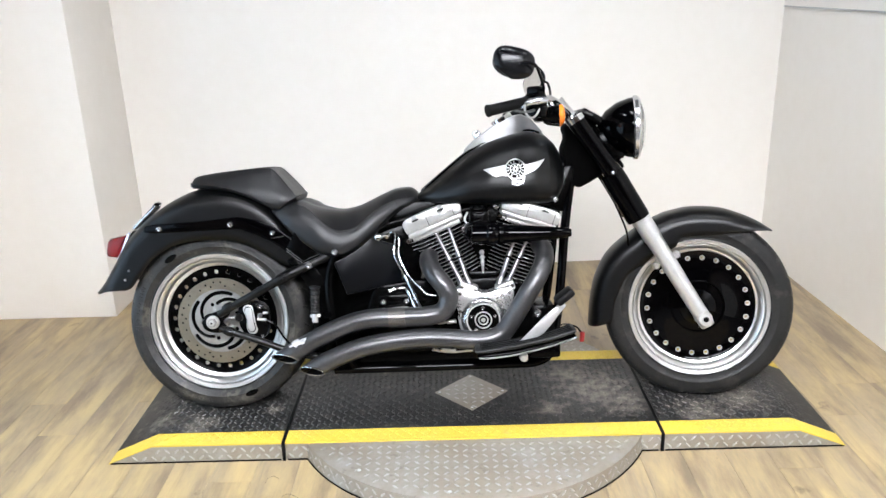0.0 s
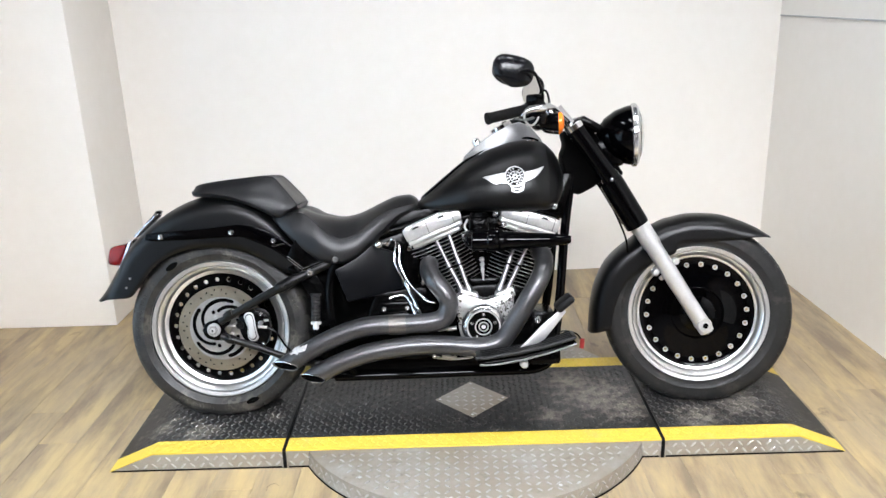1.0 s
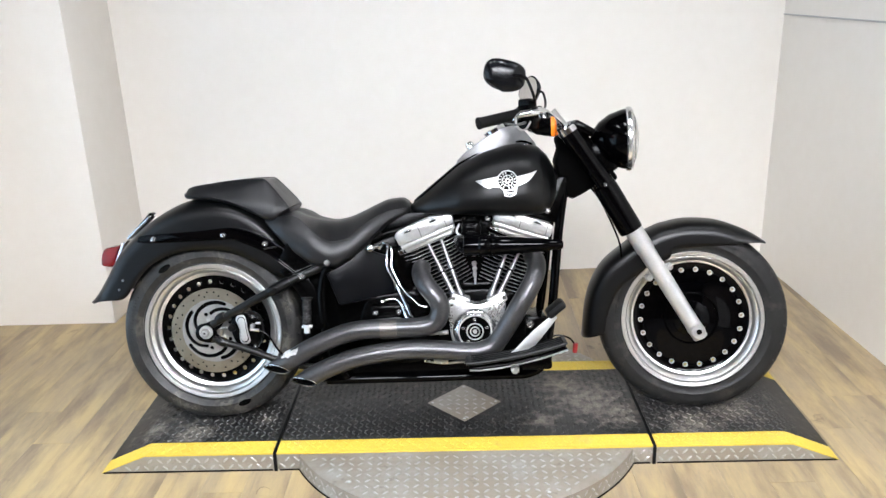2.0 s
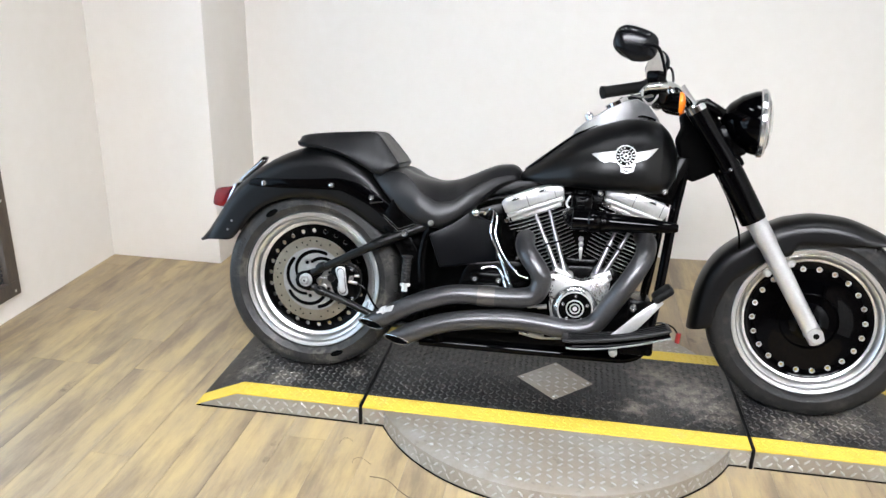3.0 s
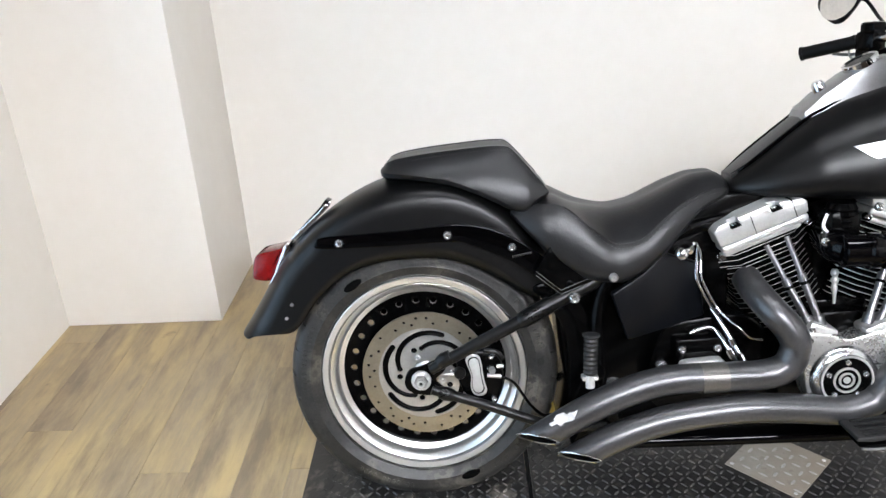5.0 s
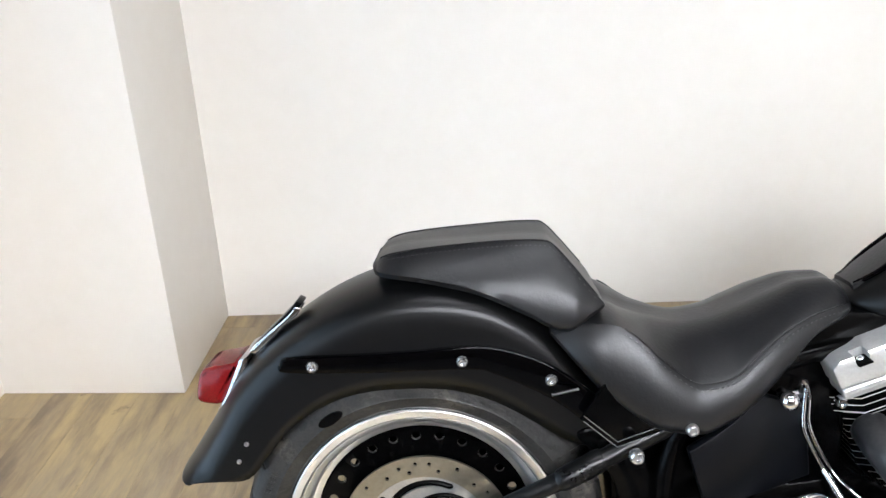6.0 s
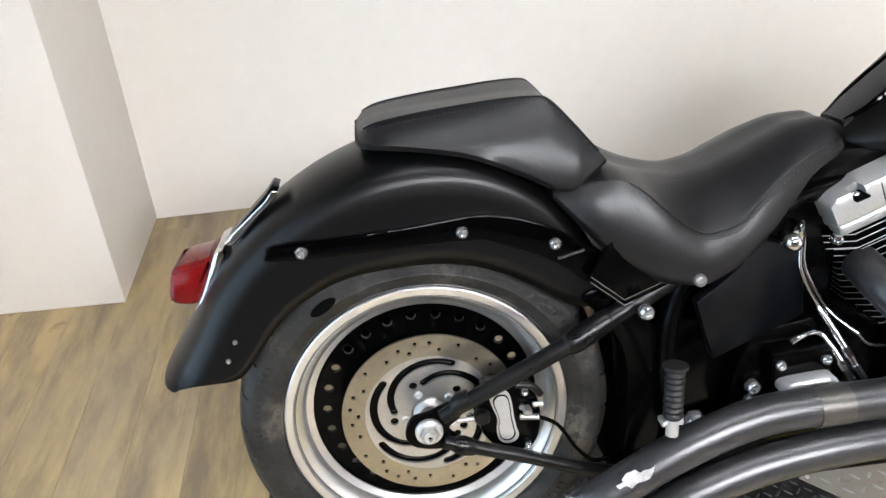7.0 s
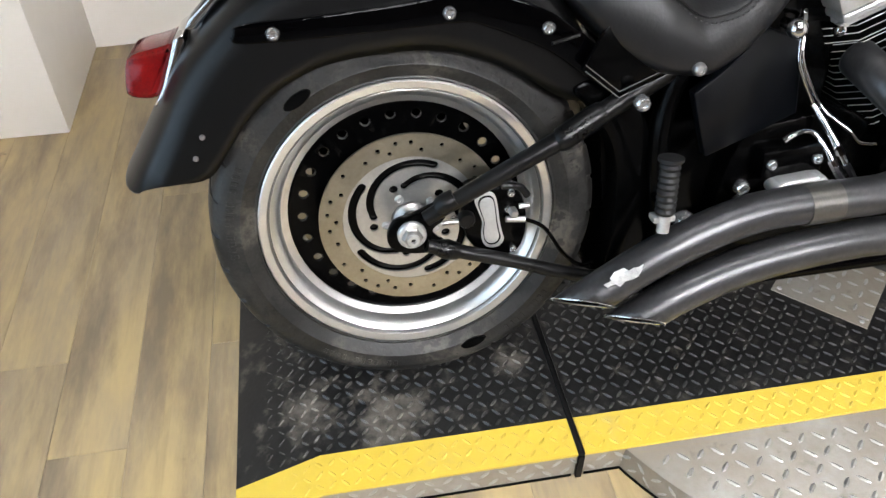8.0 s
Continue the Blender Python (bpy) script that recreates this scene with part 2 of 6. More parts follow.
def loft(bm, rings, cap=True, closed=True):
    rows = [[bm.verts.new(p) for p in ring] for ring in rings]
    n = len(rows[0])
    for a, b in zip(rows, rows[1:]):
        for k in range(n if closed else n - 1):
            bm.faces.new((a[k], a[(k + 1) % n], b[(k + 1) % n], b[k]))
    if cap:
        bm.faces.new(rows[0])
        bm.faces.new(rows[-1])
    return bm


def tube(pts, r, n=14, steps=6, bm=None, cap=True, flat=1.0):
    """A round bar along a smoothed path; r is one radius or one for each given point."""
    bm = bm or bmesh.new()
    path = smooth_path(pts, steps)
    radii = [r] * len(path) if not isinstance(r, (list, tuple)) else np.interp(np.linspace(0, 1, len(path)), np.linspace(0, 1, len(r)), r)
    rings, side = [], None
    for i, p in enumerate(path):
        along = (path[min(i + 1, len(path) - 1)] - path[max(i - 1, 0)]).normalized()
        side = along.orthogonal() if side is None else side - along * side.dot(along)
        side = side.normalized()
        up = along.cross(side)
        rings.append([p + float(radii[i]) * (math.cos(a) * side + flat * math.sin(a) * up) for a in (2 * math.pi * k / n for k in range(n))])
    return loft(bm, rings, cap)


def lathe(profile, centre=(0, 0, 0), axis=(0, 1, 0), n=64, bm=None, cap=False, closed=False):
    """Turns (radius, along) pairs round an axis."""
    bm = bm or bmesh.new()
    turn = Vector((0, 0, 1)).rotation_difference(Vector(axis)).to_matrix()
    rows = []
    for k in range(n):
        a = 2 * math.pi * k / n
        rows.append([bm.verts.new(Vector(centre) + turn @ Vector((r * math.cos(a), r * math.sin(a), h))) for r, h in profile])
    m = len(profile)
    for k in range(n):
        p, q = rows[k], rows[(k + 1) % n]
        for i in range(m if closed else m - 1):
            bm.faces.new((p[i], q[i], q[(i + 1) % m], p[(i + 1) % m]))
    if cap:
        for i in (0, -1):
            bm.faces.new([row[i] for row in rows])
    return bm


def box(centre, size, turn=None, bevel=0.0, bm=None, segments=2):
    own = bmesh.new()
    bmesh.ops.create_cube(own, size=1)
    bmesh.ops.scale(own, vec=size, verts=own.verts)
    if bevel:
        bmesh.ops.bevel(own, geom=own.edges[:], offset=bevel, segments=segments, affect="EDGES", profile=0.5)
    own.transform(Matrix.Translation(centre) @ (turn.to_4x4() if turn else Matrix()))
    return merge(bm, own)


def merge(bm, own):
    if bm is None:
        return own
    tmp = bpy.data.meshes.new("tmp")
    own.to_mesh(tmp)
    own.free()
    bm.from_mesh(tmp)
    bpy.data.meshes.remove(tmp)
    return bm


def prism(outline, y0, y1, bevel=0.0, bm=None, segments=2):
    """A plate: an outline in x and z, from y0 to y1."""
    own = bmesh.new()
    a = [own.verts.new((x, y0, z)) for x, z in outline]
    b = [own.verts.new((x, y1, z)) for x, z in outline]
    own.faces.new(a)
    own.faces.new(list(reversed(b)))
    for k in range(len(a)):
        j = (k + 1) % len(a)
        own.faces.new((a[j], a[k], b[k], b[j]))
    bmesh.ops.recalc_face_normals(own, faces=own.faces)
    if bevel:
        bmesh.ops.bevel(own, geom=own.edges[:], offset=bevel, segments=segments, affect="EDGES", profile=0.5)
    return merge(bm, own)


def curve2(points, count, closed=False):
    """A smooth outline through a few points."""
    pts = [Vector((x, 0, z)) for x, z in points]
    if closed:
        pts = [pts[-1], *pts, pts[0], pts[1]]
        steps = max(2, count // (len(points)))
        out = smooth_path(pts, steps)[steps : -steps]
        return [(p.x, p.z) for p in out[:-1]]
    return [(p.x, p.z) for p in smooth_path(pts, max(2, count // (len(points) - 1)))]


def carve(ob, cutter):
    """Takes the cutter's shape out of a mesh."""
    me = bpy.data.meshes.new("cutter")
    bmesh.ops.recalc_face_normals(cutter, faces=cutter.faces)
    cutter.to_mesh(me)
    cutter.free()
    tool = new("cutter", me)
    bpy.context.view_layer.update()
    tool.matrix_world = ob.matrix_world
    mod = ob.modifiers.new("cut", "BOOLEAN")
    mod.operation, mod.object, mod.solver = "DIFFERENCE", tool, "EXACT"
    bpy.context.view_layer.update()
    made = bpy.data.meshes.new_from_object(ob.evaluated_get(bpy.context.evaluated_depsgraph_get()))
    ob.modifiers.clear()
    old = ob.data
    ob.data = made
    made.name = old.name
    made.set_sharp_from_angle(angle=radians(38))
    bpy.data.objects.remove(tool)
    bpy.data.meshes.remove(me)


BOLTS = {}


def bolt(parent, x, y, z, r=0.008, name="bolt", material=None, axis=(0, -1, 0), tall=0.7):
    """A domed bolt head with a socket, on shared mesh data."""
    material = material or SATIN
    key = (r, material.name, tall)
    if key not in BOLTS:
        bm = lathe([(0.0001, 0.35 * r), (0.42 * r, 0.35 * r), (0.45 * r, tall * r), (0.7 * r, tall * r * 0.95), (0.95 * r, 0.45 * r * tall), (r, 0), (r, -0.6 * r)], n=14, axis=(0, 0, 1))
        me = bpy.data.meshes.new("bolt")
        bm.to_mesh(me)
        bm.free()
        me.materials.append(material)
        me.polygons.foreach_set("use_smooth", [True] * len(me.polygons))
        me.set_sharp_from_angle(angle=radians(40))
        BOLTS[key] = me
    turn = Vector((0, 0, 1)).rotation_difference(Vector(axis)).to_matrix().to_4x4()
    return shared(name, BOLTS[key], parent, Matrix.Translation((x, y, z)) @ turn)


# ---- the room ----
XL, XR, YB, YP, XP, YF, TOP = -1.355, 2.52, 1.43, 0.862, -0.789, -7.0, 3.0


EDGE = -1.4
# Stretch towards y -2.6 is unseen, added for bluish light on the bike.
WINDOW = (-2.60, 0.085, 0.16, 1.95)


def room():
    part("wall_back", box(((XL + XR) / 2, 1.413 + 0.06, TOP / 2), (XR - XL + 0.5, 0.12, TOP), Matrix.Rotation(radians(3.0), 3, "Z")), WALL, None)
    part("wall_front", box(((XL + XR) / 2, YF - 0.06, TOP / 2), (XR - XL + 1.2, 0.12, TOP)), UNSEEN_WALL, None)
    ym, tilt = (YB + YF) / 2, Matrix.Rotation(radians(2.0), 3, "Z")
    centre = Vector((2.528 + 0.06 + 0.105, ym, TOP / 2))
    for n, y0, y1, m in (("wall_right", -2.4, YB + 0.25, WALL), ("wall_right_shop", YF - 0.25, -2.4, UNSEEN_WALL)):
        part(n, box(centre + tilt @ Vector((0, (y0 + y1) / 2 - ym, 0)), (0.12, y1 - y0, TOP), tilt), m, None)
    part("wall_pier", box(((XL + XP) / 2, (YP + YB) / 2 + 0.03, TOP / 2), (XP - XL, YB - YP + 0.06, TOP), bevel=0.005), WALL, None)
    wall = bmesh.new()
    y0, y1, z0, z1 = WINDOW
    x = XL - 0.06
    box((x, (y1 + YB + 0.2) / 2, TOP / 2), (0.12, YB + 0.2 - y1, TOP), bm=wall)
    box((x, (y0 + y1) / 2, z0 / 2), (0.12, y1 - y0, z0), bm=wall)
    box((x, (y0 + y1) / 2, (z1 + TOP) / 2), (0.12, y1 - y0, TOP - z1), bm=wall)
    part("wall_left", wall, WALL, None)
    part("wall_left_shop", box((x, (y0 + YF - 0.2) / 2, TOP / 2), (0.12, y0 - YF + 0.2, TOP)), UNSEEN_WALL, None)
    part("ceiling", box(((XL + XR) / 2, (YB + YF) / 2, TOP + 0.06), (XR - XL + 1.4, YB - YF + 0.6, 0.12)), CEILING, None)
    part("floor", box(((XL + XR) / 2, (YB + YF) / 2, -0.0565), (XR - XL + 1.4, YB - YF + 0.6, 0.1)), SUBFLOOR, None)
    # Added out of view: dark floor that dims reflections on the bike's flank.
    part("floor_shop", box(((XL + XR) / 2, (EDGE + YF - 0.3) / 2, -0.003), (XR - XL + 1.4, EDGE - YF + 0.3, 0.006)), UNSEEN_FLOOR, None)
    part("trim_joint", box((2.5235 - 0.0005, 0.2, 1.292), (0.006, 2.6, 0.007), Matrix.Rotation(radians(2.0), 3, "Z")), SHOPGREY, None)
    for ob in scene.objects:
        if ob.type == "MESH":
            tagged(ob, kind="structure")
    for n, w in (("wall_back", "plain white painted back wall"), ("wall_front", "unseen brown wall, added to keep reflections dark"), ("wall_right", "white painted side wall"), ("wall_right_shop", "unseen brown wall, added to keep reflections dark"), ("wall_left_shop", "unseen brown wall, added to keep reflections dark"),
                 ("wall_left", "white painted side wall with mesh-covered window"), ("wall_pier", "white boxed-out wall pier in the corner"),
                 ("ceiling", "unseen dark grey ceiling with lamp tubes"), ("trim_joint", "thin grey joint line along the white wall"), ("floor", "oak-look vinyl plank floor, yellowish and grey"), ("floor_shop", "unseen dark floor beyond the planks, added to keep reflections dark")):
        tagged(bpy.data.objects[n], w)


room()


def ceiling_light(x, y, w, d, lit):
    lamp = thing("ceiling_light", "narrow white ceiling light fixture, lit", "ceiling light", Matrix.Translation((x, y, TOP)), "ceiling lights")
    bm = bmesh.new()
    deep = 0.06
    for s in (-1, 1):
        box((s * (w / 2 + 0.010), 0, -deep / 2), (0.02, d + 0.04, deep), bm=bm)
        box((0, s * (d / 2 + 0.010), -deep / 2), (w, 0.02, deep), bm=bm)
    part("housing", bm, CEILING, lamp)
    part("diffuser", box((0, 0, -0.012), (w, d, 0.02)), lit, lamp)
    return lamp


for lx in (0.0, 0.70, 1.40, 2.10):
    ceiling_light(lx, -3.6, 0.52, 1.30, DIFFUSER)
    ceiling_light(lx, -0.6, 0.18, 0.48, DIFFUSER_NEAR)


# ---- the display platform ----
PX0, PX1, CX0, CX1, PY0, PY1, PT = -0.330, 2.050, -0.182, 1.896, -0.370, 0.232, 0.061
MATZ = 0.067
SEAMS = (0.242, 1.461)


def height(x):
    """The height of the platform's top along its length."""
    return float(np.interp(x, (PX0, CX0, CX1, PX1), (0.0, 1.0, 1.0, 0.0)))


def platform():
    p = thing("display_platform", "low diamond-plate motorcycle platform with black rubber mat and yellow edges", "platform")
    gap = 0.006
    spans = ((PX0, SEAMS[0] - gap, "ramp_section"), (SEAMS[0] + gap, SEAMS[1] - gap, "middle_section"), (SEAMS[1] + gap, PX1, "ramp_section"))
    for x0, x1, name in spans:
        xs = [x0] + [x for x in (CX0, CX1) if x0 < x < x1] + [x1]
        top = [(x, max(0.002, PT * height(x))) for x in xs]
        outline = top + [(x1, 0.0005), (x0, 0.0005)]
        body = part(name, prism(outline, PY0 + 0.004, PY1 - 0.004), TREADPLATE, p)
        up = [(x, max(0.004, MATZ * height(x))) for x in xs]
        low = [(x, max(0.002, PT * height(x)) + 0.0004) for x in reversed(xs)]
        part("rubber_mat", prism(up + low, PY0 + 0.0725, PY1 - 0.0725, 0.0), MAT_RUBBER, body, "black diamond-tread rubber mat")
        for y0, y1 in ((PY0, PY0 + 0.072), (PY1 - 0.072, PY1)):
            part("yellow_edge", prism(up + low, y0, y1, 0.0), YELLOW, body, "bright yellow rubber edge strip")
        # Thin black strip draws the dark gap line at the floor.
        for y, side in ((PY0 + 0.004, -1), (PY1 - 0.004, 1)):
            part("rubber_foot", box(((x0 + x1) / 2, y + side * 0.0012, 0.0024), (x1 - x0 - 0.01, 0.0026, 0.0044)), DARK, body, "thin black strip along the foot of the side")
    for x in SEAMS:
        strip = box((x, (PY0 + PY1) / 2, MATZ - 0.001), (0.0105, PY1 - PY0 + 0.004, 0.007), bevel=0.002)
        part("seam_strip", box((x, PY0 - 0.0005, MATZ / 2 - 0.002), (0.0105, 0.006, MATZ - 0.006), bevel=0.001, bm=strip), GRIP, p, "black rubber strip over the joint")
    return p


def platform_disc():
    d = thing("platform_disc", "round worn diamond-plate base showing beside the platform", "platform base")
    # Thin black ring draws the same dark line round the disc's foot.
    part("rubber_foot", lathe([(0.612, 0.0045), (0.6185, 0.0045), (0.6185, 0.0003), (0.612, 0.0003)], (0.857, -0.07, 0), (0, 0, 1), 128, closed=True), DARK, d, "thin black ring round the foot of the disc")
    part("disc_plate", lathe([(0.0001, 0.060), (0.608, 0.060), (0.613, 0.057), (0.616, 0.001)], (0.857, -0.07, 0), (0, 0, 1), 128), TREADPLATE, d)
    return d


def treads(spots, size, rise):
    """Raised lens-shaped bars; each spot is x, y, z and the bar's heading."""
    verts, faces = [], []
    shape = [(-1, 0, 0), (-0.45, -0.30, 0), (0.45, -0.30, 0), (1, 0, 0), (0.45, 0.30, 0), (-0.45, 0.30, 0), (-0.62, 0, 1), (0.62, 0, 1)]
    sides = [(0, 1, 6), (1, 2, 7, 6), (2, 3, 7), (3, 4, 7), (4, 5, 6, 7), (5, 0, 6)]
    for x, y, z, a, tilt in spots:
        c, d, k = math.cos(a), math.sin(a), len(verts)
        for u, v, w in shape:
            dx, dy = size * (u * c - v * d), size * (u * d + v * c)
            verts.append((x + dx, y + dy, z + rise * w + tilt * dx))
        faces += [tuple(k + q for q in f) for f in sides]
    me = bpy.data.meshes.new("tread")
    me.from_pydata(verts, [], faces)
    return me


def tread_field(x0, x1, y0, y1, step, z, keep=None):
    out, row = [], 0
    y = y0 + step / 2
    while y < y1 - step * 0.3:
        col, x = 0, x0 + step / 2
        while x < x1 - step * 0.3:
            if keep is None or keep(x, y):
                h = height(x)
                tilt = 0.0 if h >= 1 else (MATZ / (CX0 - PX0) if x < CX0 else -MATZ / (PX1 - CX1))
                out.append((x, y, z * h, radians(45 if (row + col) % 2 else -45), tilt))
            x, col = x + step, col + 1
        y, row = y + step, row + 1
    return out


def dress_platform(p):
    half = 0.130
    inside = lambda x, y: abs(x - 0.857) + abs(y + 0.071) > half + 0.012
    mats = [o for o in p.children_recursive if o.name.startswith("rubber_mat")]
    edges = [o for o in p.children_recursive if o.name.startswith("yellow_edge")]
    spans = ((PX0 + 0.01, SEAMS[0] - 0.008), (SEAMS[0] + 0.008, SEAMS[1] - 0.008), (SEAMS[1] + 0.008, PX1 - 0.01))
    for m, (x0, x1) in zip(mats, spans):
        me = treads(tread_field(x0, x1, PY0 + 0.075, PY1 - 0.075, 0.0205, MATZ, inside), 0.0096, 0.0028)
        me.materials.append(MAT_TREAD)
        tagged(shared("tread", me, m, Matrix()), kind="stuff")
    for k, m in enumerate(edges):
        x0, x1 = spans[k // 2]
        y0 = PY0 + 0.004 if k % 2 == 0 else PY1 - 0.068
        me = treads(tread_field(x0, x1, y0, y0 + 0.064, 0.0205, MATZ), 0.0096, 0.0022)
        me.materials.append(YELLOW)
        tagged(shared("tread", me, m, Matrix()), kind="stuff")
    middle = next(o for o in p.children if o.name.startswith("middle_section"))
    d = part("bare_diamond", box((0.857, -0.071, MATZ - 0.002), (half * 1.414, half * 1.414, 0.008), Matrix.Rotation(radians(45), 3, "Z"), 0.001), TREADPLATE, middle, "bare diamond-shaped steel plate in the mat")
    me = treads(tread_field(0.70, 1.02, -0.22, 0.07, 0.030, MATZ + 0.002, lambda x, y: abs(x - 0.857) + abs(y + 0.071) < half - 0.016), 0.012, 0.0015)
    me.materials.append(TREAD_METAL)
    tagged(shared("tread", me, d, Matrix()), kind="stuff")
    for x, y in ((0.857 - half + 0.018, -0.071), (0.857 + half - 0.018, -0.071), (0.857, -0.071 - half + 0.018), (0.857, -0.071 + half - 0.018)):
        bolt(d, x, y, MATZ + 0.002, 0.005, "screw", ALLOY, (0, 0, 1), 0.3)
    for y, s in ((PY0 + 0.004, -1), (PY1 - 0.004, 1)):
        for body, (x0, x1) in zip(p.children, spans):
            spots = []
            n = int((x1 - x0) / 0.030)
            for i in range(n):
                x = x0 + (i + 0.5) * (x1 - x0) / n
                for r, z in enumerate((0.017, 0.042)):
                    if z + 0.012 < PT * height(x):
                        spots.append((x + 0.015 * r, z, 0.0, radians(45 if (i + r) % 2 else -45), 0.0))
            me = treads(spots, 0.0125, 0.0018)
            me.transform(Matrix.Translation((0, y, 0)) @ Matrix.Rotation(radians(90), 4, "X") @ Matrix.Scale(float(-s), 4, (0, 0, 1)))
            me.materials.append(TREAD_METAL)
            tagged(shared("tread", me, body, Matrix()), kind="stuff")


def dress_disc(d):
    plate = d.children[0]
    spots, step = [], 0.030
    for i in range(-20, 21):
        for j in range(-20, 21):
            x, y = 0.857 + i * step, -0.07 + j * step
            if math.hypot(x - 0.857, y + 0.07) < 0.592 and (y < PY0 - 0.016 or y > PY1 + 0.016):
                spots.append((x, y, 0.060, radians(45 if (i + j) % 2 else -45), 0.0))
    me = treads(spots, 0.0125, 0.0018)
    me.materials.append(TREAD_METAL)
    tagged(shared("tread", me, plate, Matrix()), kind="stuff")
    verts, faces = [], []
    rim = bpy.data.meshes.new("tread")
    flat = treads([(0.0, 0.0, 0.0, radians(45), 0.0)], 0.0125, 0.0018)
    n = 128
    for k in range(n):
        for r, z in enumerate((0.017, 0.040)):
            a = 2 * math.pi * (k + 0.5 * r) / n
            turn = Matrix.Translation((0.857, -0.07, 0)) @ Matrix.Rotation(a, 4, "Z") @ Matrix.Translation((0.6145, 0, z)) @ Matrix.Rotation(radians(90), 4, "Y") @ Matrix.Rotation(radians(90 * ((k + r) % 2)), 4, "Z")
            base = len(verts)
            verts += [tuple(turn @ v.co) for v in flat.vertices]
            faces += [tuple(base + q for q in f.vertices) for f in flat.polygons]
    rim.from_pydata(verts, [], faces)
    rim.materials.append(TREAD_METAL)
    bpy.data.meshes.remove(flat)
    tagged(shared("tread", rim, plate, Matrix()), kind="stuff")
    for a in (200, 232, 262, 295, 335):
        x, y = 0.857 + 0.575 * math.cos(radians(a)), -0.07 + 0.575 * math.sin(radians(a))
        if y < PY0 - 0.02:
            bolt(d, x, y, 0.060, 0.006, "screw", ALLOY, (0, 0, 1), 0.3)


dress_platform(platform())
dress_disc(platform_disc())


def mesh_window():
    """A wood-framed expanded-metal screen over a bright frosted pane."""
    y0, y1, z0, z1 = WINDOW
    w = thing("mesh_window", "dark wood framed window covered with diamond steel mesh", "window", kind="structure")
    x, t = XL + 0.012, 0.062
    for n, c, size in (("frame_rail", (x, (y0 + y1) / 2, z0 - t / 2), (0.034, y1 - y0 + 2 * t, t)), ("frame_rail", (x, (y0 + y1) / 2, z1 + t / 2), (0.034, y1 - y0 + 2 * t, t)),
                       ("frame_stile", (x, y1 + t / 2, (z0 + z1) / 2), (0.034, t, z1 - z0)), ("frame_stile", (x, y0 - t / 2, (z0 + z1) / 2), (0.034, t, z1 - z0))):
        part(n, box(c, size, bevel=0.004), WOOD_DARK, w, "dark weathered timber")
    part("inner_sill", box((XL - 0.010, (y0 + y1) / 2, z0 + 0.014), (0.022, y1 - y0, 0.028), bevel=0.003), WOOD_DARK, w, "dark inner sill under the mesh")
    part("inner_jamb", box((XL - 0.010, y1 - 0.006, (z0 + z1) / 2 + 0.014), (0.022, 0.012, z1 - z0 - 0.028), bevel=0.002), WOOD_DARK, w)
    for z in (0.12, 0.5, 0.9, 1.4):
        bolt(w, x + 0.017, y1 + 0.03, z, 0.006, "screw", ALLOY, (1, 0, 0), 0.4)
    part("pane", box((XL - 0.05, (y0 + y1) / 2, (z0 + z1) / 2), (0.006, y1 - y0, z1 - z0)), DAYLIGHT, w, "bright frosted bluish pane")
    bm = bmesh.new()
    pitch_y, pitch_z = 0.034, 0.019
    n = int((y1 - y0) / pitch_y)
    rows = int((z1 - z0) / pitch_z)
    for sgn in (-1, 1):
        k = -rows
        while k < n + rows:
            a, b = Vector((0, y0 + k * pitch_y, z0)), Vector((0, y0 + k * pitch_y + sgn * (z1 - z0) * pitch_y / pitch_z, z1))
            d = b - a
            lo, hi = 0.0, 1.0
            for lim, sign in ((y0, 1), (y1, -1)):
                f0, f1 = sign * (a.y - lim), sign * (b.y - lim)
                if f0 < 0 and f1 < 0:
                    lo, hi = 1.0, 0.0
                elif f0 < 0:
                    lo = max(lo, f0 / (f0 - f1))
                elif f1 < 0:
                    hi = min(hi, f0 / (f0 - f1))
            if lo < hi - 1e-4:
                p, q = a + d * lo, a + d * hi
                off = Vector((XL + 0.004 + 0.001 * sgn, 0, 0))
                tube([p + off, q + off], 0.0027, 4, 1, bm=bm, cap=False)
            k += 1
    tagged(part("wire_mesh", bm, WIRE, w, "dark expanded steel mesh"), kind="stuff")


mesh_window()


# ---- the motorcycle ----
LEANING = 11.0
bike = thing("motorcycle", "matte black cruiser motorcycle leaning on its stand on the platform", "motorcycle",
             Matrix.Translation((0, -0.072, 0.062)) @ Matrix.Rotation(radians(-LEANING), 4, "X") @ Matrix.Translation((-0.005, 0, -0.0106)) @ Matrix.Rotation(radians(-0.6), 4, "Y"))
STEER = -8.0


def steer(bm, x, y=0.0, degrees=STEER, shift=0.0):
    bm.transform(Matrix.Translation((x, y + shift, 0)) @ Matrix.Rotation(radians(degrees), 4, "Z") @ Matrix.Translation((-x, -y, 0)))
    return bm


def tyre(centre, r, half, rim_r):
    side = [(rim_r - 0.006, half * 0.80), (rim_r + 0.003, half * 0.85), (rim_r + 0.006, half * 0.90), (rim_r + 0.009, half * 0.89), (rim_r + 0.026, half * 0.985), (rim_r + 0.029, half * 1.0), (rim_r + 0.032, half * 0.99), (rim_r + 0.046, half),
            (r - 0.024, half * 0.965), (r - 0.014, half * 0.90), (r - 0.007, half * 0.76), (r - 0.0025, half * 0.42), (r, 0.0)]
    prof = [(a, -h) for a, h in side] + [(a, h) for a, h in reversed(side[:-1])]
    return lathe(prof, centre, (0, 1, 0), 120, closed=True)


